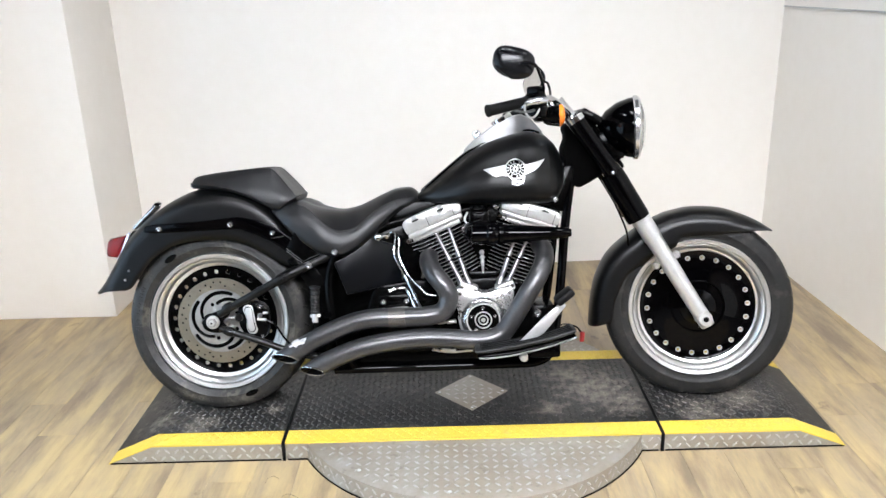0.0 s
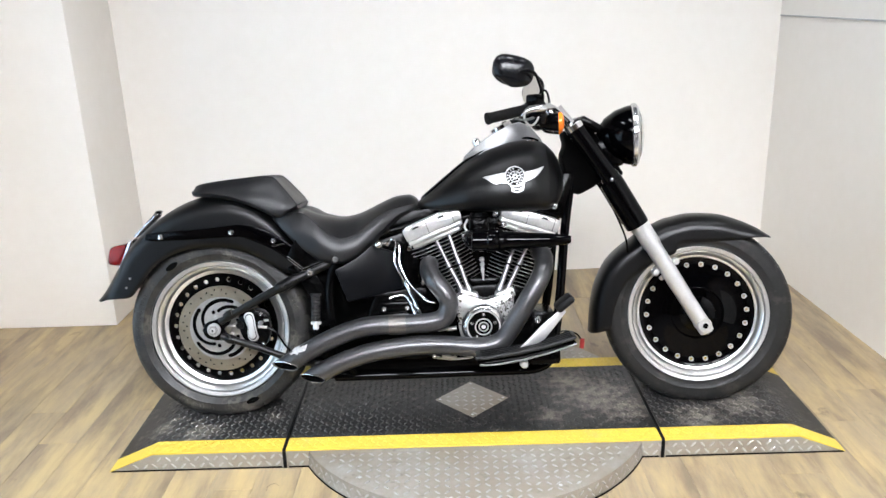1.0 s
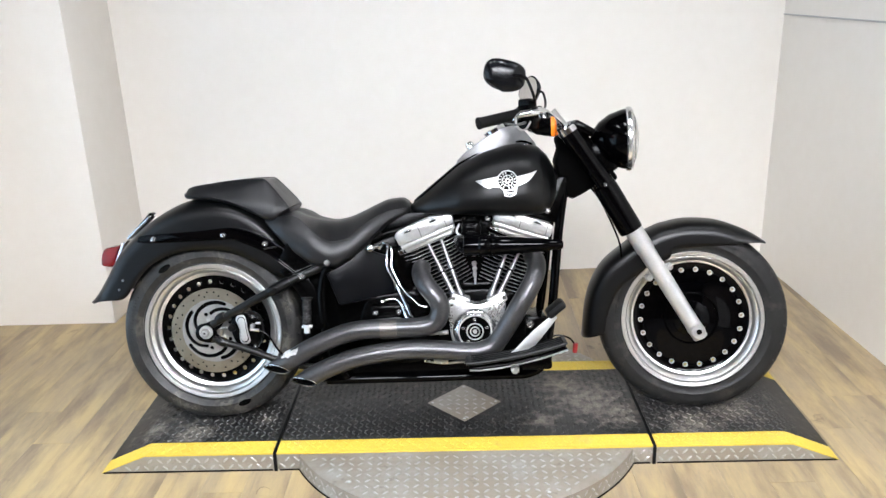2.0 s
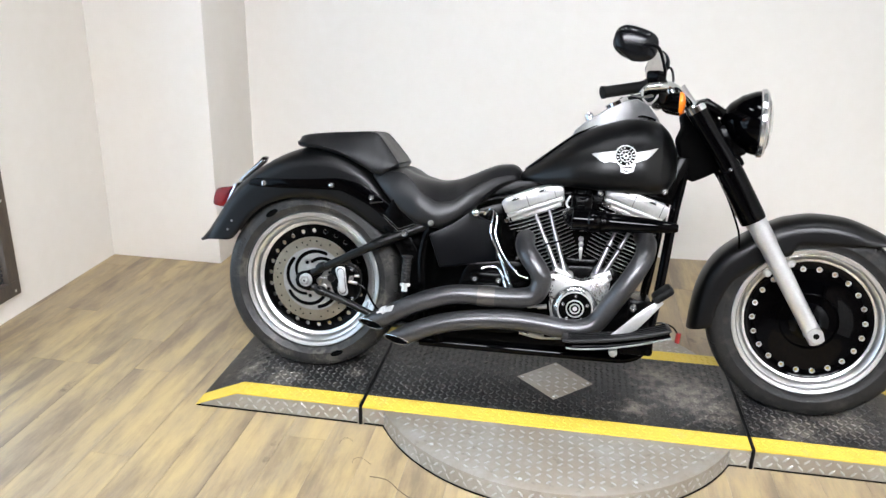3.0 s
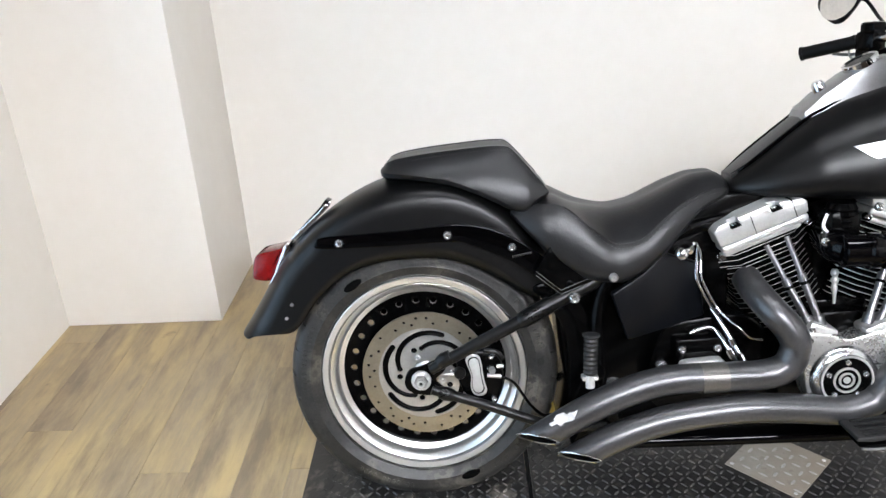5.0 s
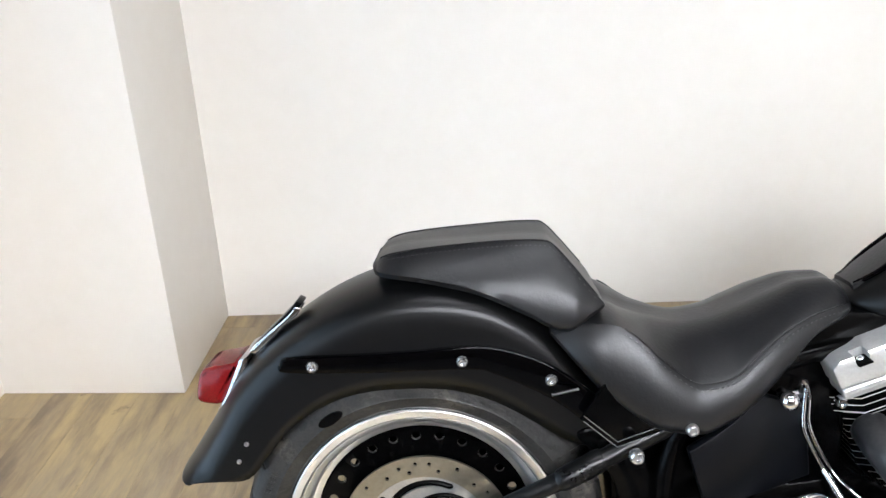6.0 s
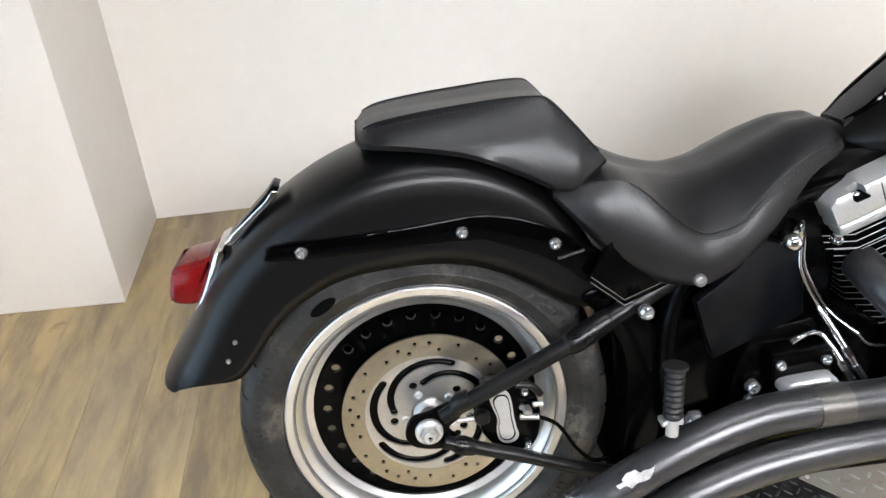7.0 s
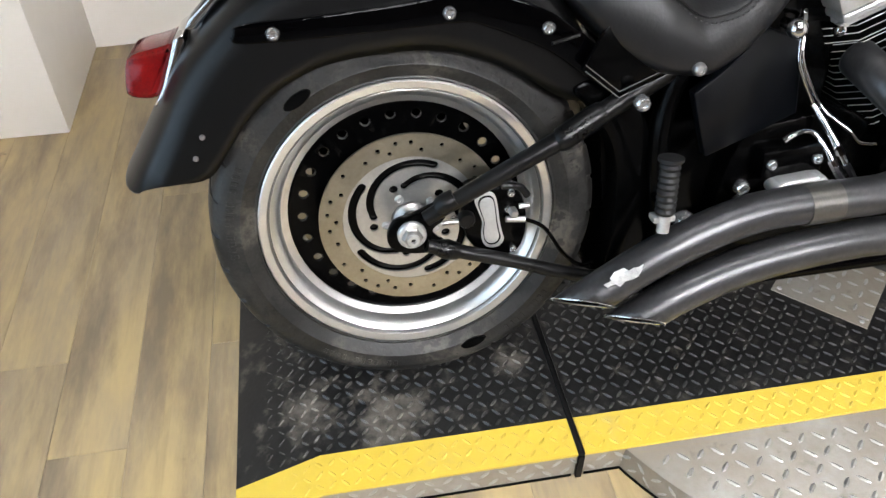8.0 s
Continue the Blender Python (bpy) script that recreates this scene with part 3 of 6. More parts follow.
def groove(ob, centre, r, half, count):
    """Cuts slanting tread grooves into both shoulders of a tyre."""
    cut = bmesh.new()
    for k in range(count):
        for s in (-1, 1):
            a = 2 * math.pi * (k + (0.25 if s > 0 else 0)) / count
            pts = []
            for f, lift in ((0.14, 0.001), (0.42, -0.001), (0.70, -0.004), (0.88, -0.010), (0.965, -0.020)):
                b = a + 0.16 * f
                rr = r + lift
                pts.append(centre + Vector((rr * math.cos(b), s * half * f, rr * math.sin(b))))
            tube(pts, 0.0050, 6, 2, bm=cut)
    carve(ob, cut)


def flatten(bm, z):
    """The tyre's foot, pressed flat by the load."""
    for v in bm.verts:
        if v.co.z < z + 0.004:
            v.co.y *= 1.0 + 0.4 * (z + 0.004 - v.co.z)
            v.co.z = z if v.co.z < z else v.co.z
    return bm


RC = Vector((0.011, 0, 0.314))
FC = Vector((1.656, 0, 0.297))


def rear_wheel():
    w = thing("rear_wheel", "", "", Matrix())
    w.parent = bike
    groove(part("tyre", flatten(tyre(RC, 0.314, 0.098, 0.232), 0.0145), RUBBER, w, "dusty black wide rear tyre"), RC, 0.314, 0.098, 30)
    for a in (123, -69):
        spot = lathe([(0.0001, -0.0995), (0.010, -0.0995), (0.011, -0.0970)], (0, 0, 0), n=18)
        spot.transform(Matrix.Translation(RC) @ Matrix.Rotation(radians(90 - a), 4, "Y") @ Matrix.Translation((0, 0, 0.268)) @ Matrix.Diagonal((2.2, 1, 0.9, 1)))
        part("tyre_patch", spot, DARK, w)
    bars = bmesh.new()
    for first, last, r in ((12, 40, 0.276), (-58, -34, 0.276), (150, 186, 0.276), (232, 262, 0.276)):
        for a in np.arange(first, last, 2.4):
            if int(a * 10) % 5:
                box((r * math.cos(radians(a)), -0.0985, r * math.sin(radians(a))), (0.011, 0.0016, 0.006), Matrix.Rotation(radians(-a), 3, "Y"), 0.0004, bm=bars, segments=1)
    bars.transform(Matrix.Translation(RC))
    tagged(part("sidewall_lettering", bars, RUBBER, w), kind="stuff")
    rim = [(0.228, -0.070), (0.236, -0.080), (0.2352, -0.0865), (0.233, -0.088), (0.222, -0.0855), (0.2195, -0.082), (0.2188, -0.0785), (0.2172, -0.079), (0.209, -0.0735), (0.204, -0.066), (0.201, -0.055), (0.190, -0.050),
           (0.190, 0.05), (0.216, 0.062), (0.235, 0.086), (0.228, 0.07)]
    part("rim", lathe(rim, RC), POLISHED, w, "polished aluminium rim lip")
    # Dull ring darkens the rim's step, its shade put into the colour.
    part("rim_groove", lathe([(0.2196, -0.0790), (0.2188, -0.0800), (0.2178, -0.0795), (0.2186, -0.0780)], RC, n=64, closed=True), DULL, w)
    disc = part("wheel_disc", lathe([(0.191, -0.048), (0.185, -0.044), (0.15, -0.040), (0.05, -0.050), (0.05, -0.042), (0.15, -0.034), (0.185, -0.038), (0.191, -0.042)], RC, n=96, closed=True), BLACK, w, "black solid disc with round holes")
    cut = bmesh.new()
    spots = [RC + Vector((0.1675 * math.cos(radians(94 + 360 * k / 26)), 0, 0.1675 * math.sin(radians(94 + 360 * k / 26)))) for k in range(26)]
    for p in spots:
        lathe([(0.0001, -0.1), (0.0074, -0.1), (0.0074, 0.1), (0.0001, 0.1)], p, n=14, bm=cut, cap=True)
    carve(disc, cut)
    ring = lathe([(0.0072, -0.0006), (0.0084, -0.0010), (0.0090, 0.0006), (0.0070, 0.0030)], (0, 0, 0), (0, 1, 0), 16, closed=True)
    lip = bpy.data.meshes.new("hole_ring")
    ring.to_mesh(lip)
    ring.free()
    lip.materials.append(FRAME_BLACK)
    for p in spots:
        shared("hole_ring", lip, w, Matrix.Translation(p + Vector((0, -0.0415, 0))))
    part("drive_pulley", lathe([(0.04, 0.085), (0.143, 0.085), (0.148, 0.088), (0.143, 0.092), (0.143, 0.118), (0.148, 0.122), (0.04, 0.122)], RC, n=64), BLACK, w)
    RR = RC + Vector((0.005, 0.022, 0.004))
    rotor = part("brake_rotor", lathe([(0.1095, -0.104), (0.147, -0.104), (0.147, -0.109), (0.1095, -0.109)], RR, n=96, closed=True), ROTOR, w, "drilled bronze-toned steel brake rotor")
    carrier = part("rotor_carrier", lathe([(0.033, -0.1035), (0.1092, -0.1035), (0.1092, -0.1085), (0.033, -0.1085)], RR, n=96, closed=True), ROTOR_HUB, w, "bright slotted rotor carrier")
    at = lambda r, a: RR + Vector((r * math.cos(a), 0, r * math.sin(a)))
    drilled, holes = bmesh.new(), bmesh.new()
    for k in range(5):
        a0 = 2 * math.pi * k / 5 + 2.95
        slot = bmesh.new()
        line = [(0.061 + 0.038 * (2 * f - f * f), a0 - 1.80 * f) for f in np.linspace(0, 1, 17)]
        inner = [at(r - 0.0068, a) for r, a in line]
        outer = [at(r + 0.0068, a) for r, a in line]
        ends = [[at(line[i][0], line[i][1]) + Vector((0.0068 * math.cos(line[i][1] + turn), 0, 0.0068 * math.sin(line[i][1] + turn))) for turn in turns] for i, turns in ((-1, (-0.6, -1.2, -1.9, -2.5)), (0, (2.5, 1.9, 1.2, 0.6)))]
        ring = outer + ends[0] + inner[::-1] + ends[1]
        merge(slot, prism([(p.x, p.z) for p in ring], -0.105, -0.055))
        carve(carrier, slot)
        lathe([(0.0001, -0.13), (0.0072, -0.13), (0.0072, -0.08), (0.0001, -0.08)], at(0.0615, a0 - 0.96), n=12, bm=holes, cap=True)
        for da, rr in ((0.0, 0.134), (0.10, 0.120), (0.22, 0.131), (0.42, 0.124), (0.72, 0.134), (0.95, 0.121), (1.08, 0.133)):
            lathe([(0.0001, -0.13), (0.0036, -0.13), (0.0036, -0.08), (0.0001, -0.08)], at(rr, a0 + da), n=8, bm=drilled, cap=True)
    carve(carrier, holes)
    carve(rotor, drilled)
    part("rotor_back", lathe([(0.04, -0.098), (0.115, -0.098), (0.115, -0.100), (0.04, -0.100)], RR, n=48, closed=True), BLACK, w)
    part("hub", lathe([(0.0001, -0.118), (0.022, -0.118), (0.025, -0.114), (0.030, -0.112), (0.0325, -0.106), (0.0325, -0.09), (0.05, 0.10), (0.0001, 0.10)], RR, n=40), CARRIER, w)
    for k in range(5):
        a = 2 * math.pi * k / 5 + 0.75
        bolt(w, RR.x + 0.0425 * math.cos(a), -0.0865, RR.z + 0.0425 * math.sin(a), 0.0072, material=ALLOY)
    return w


def front_wheel():
    w = thing("front_wheel", "", "", Matrix.Translation((FC.x, -0.008, 0)) @ Matrix.Rotation(radians(STEER), 4, "Z") @ Matrix.Translation((-FC.x, 0, 0)))
    w.parent = bike
    w.matrix_local = Matrix.Translation((FC.x, -0.008, 0)) @ Matrix.Rotation(radians(STEER), 4, "Z") @ Matrix.Translation((-FC.x, 0, 0))
    groove(part("tyre", flatten(tyre(FC, 0.316, 0.072, 0.232), -0.003), FRONT_RUBBER, w, "dark black front tyre with dusty tread"), FC, 0.316, 0.072, 30)
    rim = [(0.228, -0.046), (0.236, -0.056), (0.2352, -0.0625), (0.233, -0.064), (0.222, -0.0615), (0.2195, -0.058), (0.2188, -0.0545), (0.2172, -0.055), (0.209, -0.0495), (0.204, -0.042), (0.201, -0.032), (0.192, -0.028),
           (0.192, 0.028), (0.212, 0.038), (0.235, 0.062), (0.228, 0.046)]
    part("rim", lathe(rim, FC), POLISHED, w, "polished aluminium rim lip")
    # Same dull ring, standing in for the shade in the front rim's step.
    part("rim_groove", lathe([(0.2196, -0.0550), (0.2188, -0.0560), (0.2178, -0.0555), (0.2186, -0.0540)], FC, n=64, closed=True), DULL, w)
    disc = part("wheel_disc", lathe([(0.193, -0.030), (0.188, -0.026), (0.160, -0.024), (0.110, -0.034), (0.085, -0.040), (0.030, -0.044), (0.030, -0.036), (0.085, -0.032), (0.110, -0.026), (0.160, -0.017), (0.188, -0.019), (0.193, -0.023)], FC, n=96, closed=True), GLOSS, w, "gloss black solid disc wheel with machined holes")
    cut = bmesh.new()
    holes = [FC + Vector((0.168 * math.cos(2 * math.pi * (k + 0.15) / 22), 0, 0.168 * math.sin(2 * math.pi * (k + 0.15) / 22))) for k in range(22)]
    for p in holes:
        lathe([(0.0001, -0.08), (0.0078, -0.08), (0.0078, 0.08), (0.0001, 0.08)], p, n=12, bm=cut, cap=True)
    carve(disc, cut)
    ring = lathe([(0.0062, -0.005), (0.0088, -0.005), (0.0088, 0.004), (0.0062, 0.006)], (0, 0, 0), (0, 1, 0), 14, closed=True)
    me = bpy.data.meshes.new("hole_ring")
    ring.to_mesh(me)
    ring.free()
    me.materials.append(ALLOY)
    for p in holes:
        shared("hole_ring", me, w, Matrix.Translation(p + Vector((0, -0.022, 0))))
    part("hub", lathe([(0.0001, -0.075), (0.022, -0.075), (0.030, -0.060), (0.046, -0.052), (0.060, -0.046), (0.064, -0.036), (0.064, 0.06), (0.0001, 0.06)], FC, n=40), GLOSS, w)
    part("hub_ring", lathe([(0.086, -0.046), (0.090, -0.046), (0.090, -0.036), (0.086, -0.036)], FC, n=56, closed=True), BLACK, w)
    return w


def fender(stations, half, power=2.2, rows=9, shoulder=0.05, steps=4):
    """A mudguard: each station gives the crown and the lower edge of its side."""
    crown = smooth_path([(x, 0, z) for (x, z), _ in stations], steps)
    lower = smooth_path([(x, 0, z) for _, (x, z) in stations], steps)
    rings = []
    for i, (c, e) in enumerate(zip(crown, lower)):
        w = half[0] + (half[1] - half[0]) * i / (len(crown) - 1) if isinstance(half, tuple) else half
        ring, drop = [], max(0.12, 1 - shoulder / (c - e).length)
        for k in range(-rows, rows + 1):
            u = abs(k) / rows
            s = min(1.0, u / 0.62)
            y = w * math.sin(s * math.pi / 2) ** (2 / power)
            lift = (math.cos(s * math.pi / 2) ** (2 / power)) * (1 - drop)
            f = drop + lift if u <= 0.62 else drop * (1 - (u - 0.62) / 0.38)
            p = e + (c - e) * f
            ring.append((p.x, math.copysign(y if u <= 0.62 else w, k) if k else 0.0, p.z))
        rings.append(ring)
    return loft(bmesh.new(), rings, cap=False, closed=False)


def thicken(ob, t, offset=-1.0):
    mod = ob.modifiers.new("thickness", "SOLIDIFY")
    mod.thickness, mod.offset = t, offset
    return ob


def fenders():
    rear = [((-0.405, 0.433), (-0.366, 0.436)), ((-0.396, 0.446), (-0.344, 0.438)), ((-0.374, 0.479), (-0.318, 0.439)), ((-0.334, 0.540), (-0.272, 0.444)), ((-0.296, 0.600), (-0.236, 0.485)), ((-0.246, 0.652), (-0.203, 0.526)),
            ((-0.190, 0.696), (-0.158, 0.562)), ((-0.120, 0.737), (-0.100, 0.588)), ((-0.040, 0.766), (-0.030, 0.599)), ((0.050, 0.773), (0.060, 0.598)), ((0.130, 0.757), (0.130, 0.578)),
            ((0.200, 0.717), (0.190, 0.545)), ((0.258, 0.655), (0.240, 0.512)), ((0.295, 0.590), (0.275, 0.500)), ((0.325, 0.530), (0.300, 0.495))]
    f = thicken(part("rear_fender", fender(rear, 0.118, 2.2, 12, 0.055), DENIM, bike, "denim black rear fender"), 0.005)
    top = [(-0.203, 0.648), (-0.192, 0.657), (-0.110, 0.660), (0.000, 0.665), (0.070, 0.671), (0.108, 0.673), (0.145, 0.668), (0.185, 0.656), (0.225, 0.637), (0.262, 0.611), (0.300, 0.580), (0.350, 0.530)]
    low = [(0.350, 0.490), (0.290, 0.530), (0.223, 0.583), (0.131, 0.627), (0.089, 0.634), (-0.060, 0.631), (-0.190, 0.632), (-0.207, 0.641)]
    part("fender_strut", prism(curve2(top, 44) + curve2(low, 28), -0.128, -0.116, 0.003, segments=3), GLOSS, bike, "gloss black fender strut cover")
    for x, z in ((-0.152, 0.643), (0.083, 0.649), (0.221, 0.616)):
        bolt(bike, x, -0.128, z, 0.0095)
    for x, z in ((-0.270, 0.507), (-0.285, 0.476)):
        bolt(bike, x, -0.119, z, 0.004, material=CARRIER)
    front = [((1.284, 0.231), (1.362, 0.252)), ((1.294, 0.335), (1.374, 0.325)), ((1.316, 0.420), (1.412, 0.410)), ((1.364, 0.500), (1.470, 0.459)), ((1.460, 0.576), (1.519, 0.491)), ((1.538, 0.618), (1.576, 0.511)),
             ((1.572, 0.628), (1.594, 0.546)), ((1.634, 0.640), (1.650, 0.553)), ((1.728, 0.635), (1.735, 0.555)), ((1.800, 0.612), (1.800, 0.558)), ((1.855, 0.586), (1.850, 0.560)), ((1.888, 0.563), (1.884, 0.559))]
    bm = fender(front, 0.088)
    thicken(part("front_fender", steer(bm, FC.x, shift=-0.008), DENIM, bike, "denim black front fender"), 0.004)


TANK_X = (0.700, 0.740, 0.790, 0.870, 0.950, 1.030, 1.090, 1.140, 1.170, 1.188, 1.196)
TANK_TOP = (0.716, 0.748, 0.788, 0.850, 0.890, 0.914, 0.919, 0.902, 0.872, 0.840, 0.808)
TANK_LOW = (0.700, 0.692, 0.688, 0.685, 0.681, 0.678, 0.677, 0.679, 0.692, 0.722, 0.760)
TANK_HALF = (0.040, 0.078, 0.112, 0.148, 0.168, 0.176, 0.172, 0.155, 0.134, 0.112, 0.090)
TANK_SIDE = ((0.0, 1.0), (0.20, 1.0), (0.34, 0.985), (0.50, 0.93), (0.66, 0.845), (0.80, 0.73), (0.91, 0.58), (0.98, 0.41), (1.0, 0.28), (0.985, 0.15), (0.92, 0.055), (0.78, 0.005), (0.5, 0.0), (0.0, 0.0))


def tank_at(x):
    return tuple(float(np.interp(x, TANK_X, row)) for row in (TANK_TOP, TANK_LOW, TANK_HALF))


def tank_y(x, z):
    """The tank's half width at a height on its flank."""
    t, b, w = tank_at(x)
    flank = TANK_SIDE[1:12]
    return w * float(np.interp((z - b) / (t - b), [f for _, f in reversed(flank)], [u for u, _ in reversed(flank)]))


def on_tank(outline, lift, thick):
    """A thin badge that follows the tank's right flank; outline is in x and z."""
    bm = bmesh.new()
    bm.faces.new([bm.verts.new((x, 0, z)) for x, z in outline])
    bmesh.ops.triangulate(bm, faces=bm.faces[:])
    bmesh.ops.subdivide_edges(bm, edges=bm.edges[:], cuts=2, use_grid_fill=True)
    for v in bm.verts:
        v.co.y = -tank_y(v.co.x, v.co.z) - lift
    out = bmesh.ops.extrude_face_region(bm, geom=bm.faces[:])
    for v in out["geom"]:
        if isinstance(v, bmesh.types.BMVert):
            v.co.y -= thick
    return bm


def tank():
    xs = np.concatenate([np.linspace(0.700, 1.13, 26), np.linspace(1.14, 1.196, 9)])
    rings = []
    for x in xs:
        t, b, w = tank_at(x)
        right = [(-w * u, b + (t - b) * f) for u, f in TANK_SIDE]
        rings.append([(x, y, z) for y, z in right] + [(x, -y, z) for y, z in reversed(right[1:-1])])
    body = part("fuel_tank", loft(bmesh.new(), rings), DENIM, bike, "denim black teardrop fuel tank")
    mod = body.modifiers.new("smooth", "SUBSURF")
    mod.levels = mod.render_levels = 1
    for s in (-1, 1):
        lip = [(x, s * max(0.026, 0.044 - 0.5 * max(0.0, 0.76 - x)), tank_at(x)[0] + 0.001) for x in np.linspace(0.72, 1.12, 14)]
        part("tank_seam", tube(lip, 0.0042, 8, 3), GLOSS, body)
    strip = [[(x, y, tank_at(x)[0] + dz) for y, dz in ((-0.034, -0.004), (-0.034, 0.004), (-0.02, 0.0065), (0.02, 0.0065), (0.034, 0.004), (0.034, -0.004))] for x in np.linspace(0.715, 0.885, 12)]
    part("tank_strip", loft(bmesh.new(), strip), LEATHER, bike, "black leather tank strip")
    keys = ((0.862, 0.832, 0.846, 0.046, 0.036), (0.868, 0.836, 0.862, 0.048, 0.038), (0.905, 0.856, 0.896, 0.050, 0.039), (0.960, 0.882, 0.933, 0.052, 0.040), (1.020, 0.902, 0.965, 0.053, 0.038), (1.060, 0.908, 0.972, 0.052, 0.034),
            (1.095, 0.908, 0.956, 0.048, 0.030), (1.130, 0.894, 0.914, 0.042, 0.028), (1.140, 0.888, 0.894, 0.036, 0.026))
    rings = [[(x, -b, z0), (x, -t, z1), (x, -t * 0.8, z1 + 0.003), (x, t * 0.8, z1 + 0.003), (x, t, z1), (x, b, z0)] for x, z0, z1, b, t in keys]
    c = part("dash_console", loft(bmesh.new(), rings), DASH, bike, "brushed metal dash console", angle=25)
    up = Vector((-0.46, 0, 0.89))
    g = part("speedometer", lathe([(0.0001, 0.010), (0.030, 0.010), (0.034, 0.014), (0.038, 0.012), (0.039, -0.01)], Vector((1.000, 0, 0.955)), up, 32), CHROME, c, "round chrome speedometer")
    part("dial", lathe([(0.0001, 0.0112), (0.031, 0.0112), (0.031, 0.009)], Vector((1.000, 0, 0.955)), up, 28), BLACK, g)
    part("ignition_switch", lathe([(0.0001, 0.020), (0.010, 0.020), (0.014, 0.014), (0.015, -0.004)], Vector((0.916, 0.006, 0.906)), up, 20), CHROME, c)
    for s in (-1, 1):
        if s > 0:
            part("filler_cap", lathe([(0.0001, 0.016), (0.014, 0.016), (0.018, 0.010), (0.020, -0.004)], Vector((0.905, 0.070 * s, 0.858)), (-0.3, 0.25 * s, 0.9), 24), CHROME, bike, "chrome fuel filler cap")
        part("tank_bracket", box((1.070, 0.057 * s, 0.9085), (0.070, 0.012, 0.006), Matrix.Rotation(radians(-4), 3, "Y"), 0.002), CHROME, c)
    cx, cz = 1.027, 0.797
    shift = lambda pts: [(cx + x, cz + z) for x, z in pts]
    circle = lambda r, n=28: shift([(r * math.cos(2 * math.pi * k / n), r * math.sin(2 * math.pi * k / n)) for k in range(n)])
    wings = part("wing_badge", on_tank(shift([(-0.103, 0.001), (-0.060, 0.009), (-0.028, 0.014), (-0.027, -0.022), (-0.046, -0.020), (-0.062, -0.024), (-0.076, -0.018), (-0.090, -0.008)]), 0.0015, 0.0025), BADGE, bike, "silver winged tank badge")
    part("wing", on_tank(shift([(0.098, 0.028), (0.062, 0.018), (0.030, 0.011), (0.028, -0.020), (0.046, -0.014), (0.066, -0.006), (0.080, 0.006)]), 0.0015, 0.0025), BADGE, wings)
    part("tag", on_tank(shift([(-0.018, -0.026), (0.031, -0.022), (0.026, -0.032), (0.025, -0.046), (0.007, -0.053), (-0.012, -0.049), (-0.012, -0.036)]), 0.0015, 0.0022), BADGE, wings)
    part("tag_field", on_tank(shift([(-0.010, -0.034), (0.022, -0.031), (0.021, -0.043), (0.006, -0.049), (-0.008, -0.046)]), 0.0037, 0.0006), DARK, wings)
    for k in range(4):
        x = -0.005 + 0.0072 * k
        part("tag_bar", on_tank(shift([(x - 0.0024, -0.0445), (x + 0.0020, -0.0440), (x + 0.0024, -0.0365), (x - 0.0020, -0.0370)]), 0.0043, 0.0006), BADGE, wings)
    for name, r, lift, material in (("roundel", 0.0330, 0.0030, BADGE), ("roundel_field", 0.0295, 0.0055, DARK), ("roundel_ring", 0.0180, 0.0061, BADGE), ("roundel_dish", 0.0160, 0.0090, DARK), ("roundel_boss", 0.0085, 0.0097, BADGE), ("roundel_core", 0.0040, 0.0124, DARK)):
        part(name, on_tank(circle(r), lift, 0.0025 if material is BADGE else 0.0006), material, wings)
    for k in range(16):
        a = 2 * math.pi * (k + 0.5) / 16
        for u0, u1, half, lift, every in ((0.0212, 0.0268, 0.0017, 0.0061, 1), (0.0102, 0.0142, 0.0013, 0.0097, 2)):
            if k % every == 0 and k not in (3, 11):
                p = [(u0, -half * 0.8), (u1, -half), (u1, half), (u0, half * 0.8)]
                part("roundel_bar", on_tank(shift([(u * math.cos(a) - v * math.sin(a), u * math.sin(a) + v * math.cos(a)) for u, v in p]), lift, 0.0008), BADGE, wings)


def station_loft(xs, keys):
    """Glides through rows of (x, top, seam z, seam y, edge z, edge y) along x, without overshoot."""
    k = np.array(keys)
    x = k[:, 0]
    slope = (k[1:, 1:] - k[:-1, 1:]) / (x[1:] - x[:-1])[:, None]
    tangent = np.zeros_like(k[:, 1:])
    tangent[0], tangent[-1] = slope[0], slope[-1]
    tangent[1:-1] = np.where(slope[:-1] * slope[1:] > 0, 2 * slope[:-1] * slope[1:] / (slope[:-1] + slope[1:] + 1e-12), 0.0)
    rows = []
    for v in xs:
        i = int(min(max(np.searchsorted(x, v) - 1, 0), len(x) - 2))
        h = x[i + 1] - x[i]
        f = min(max((v - x[i]) / h, 0.0), 1.0)
        a, b = 2 * f**3 - 3 * f**2 + 1, f**3 - 2 * f**2 + f
        rows.append([float(c) for c in a * k[i, 1:] + b * h * tangent[i] + (1 - a) * k[i + 1, 1:] + (f**3 - f**2) * h * tangent[i + 1]])
    return rows


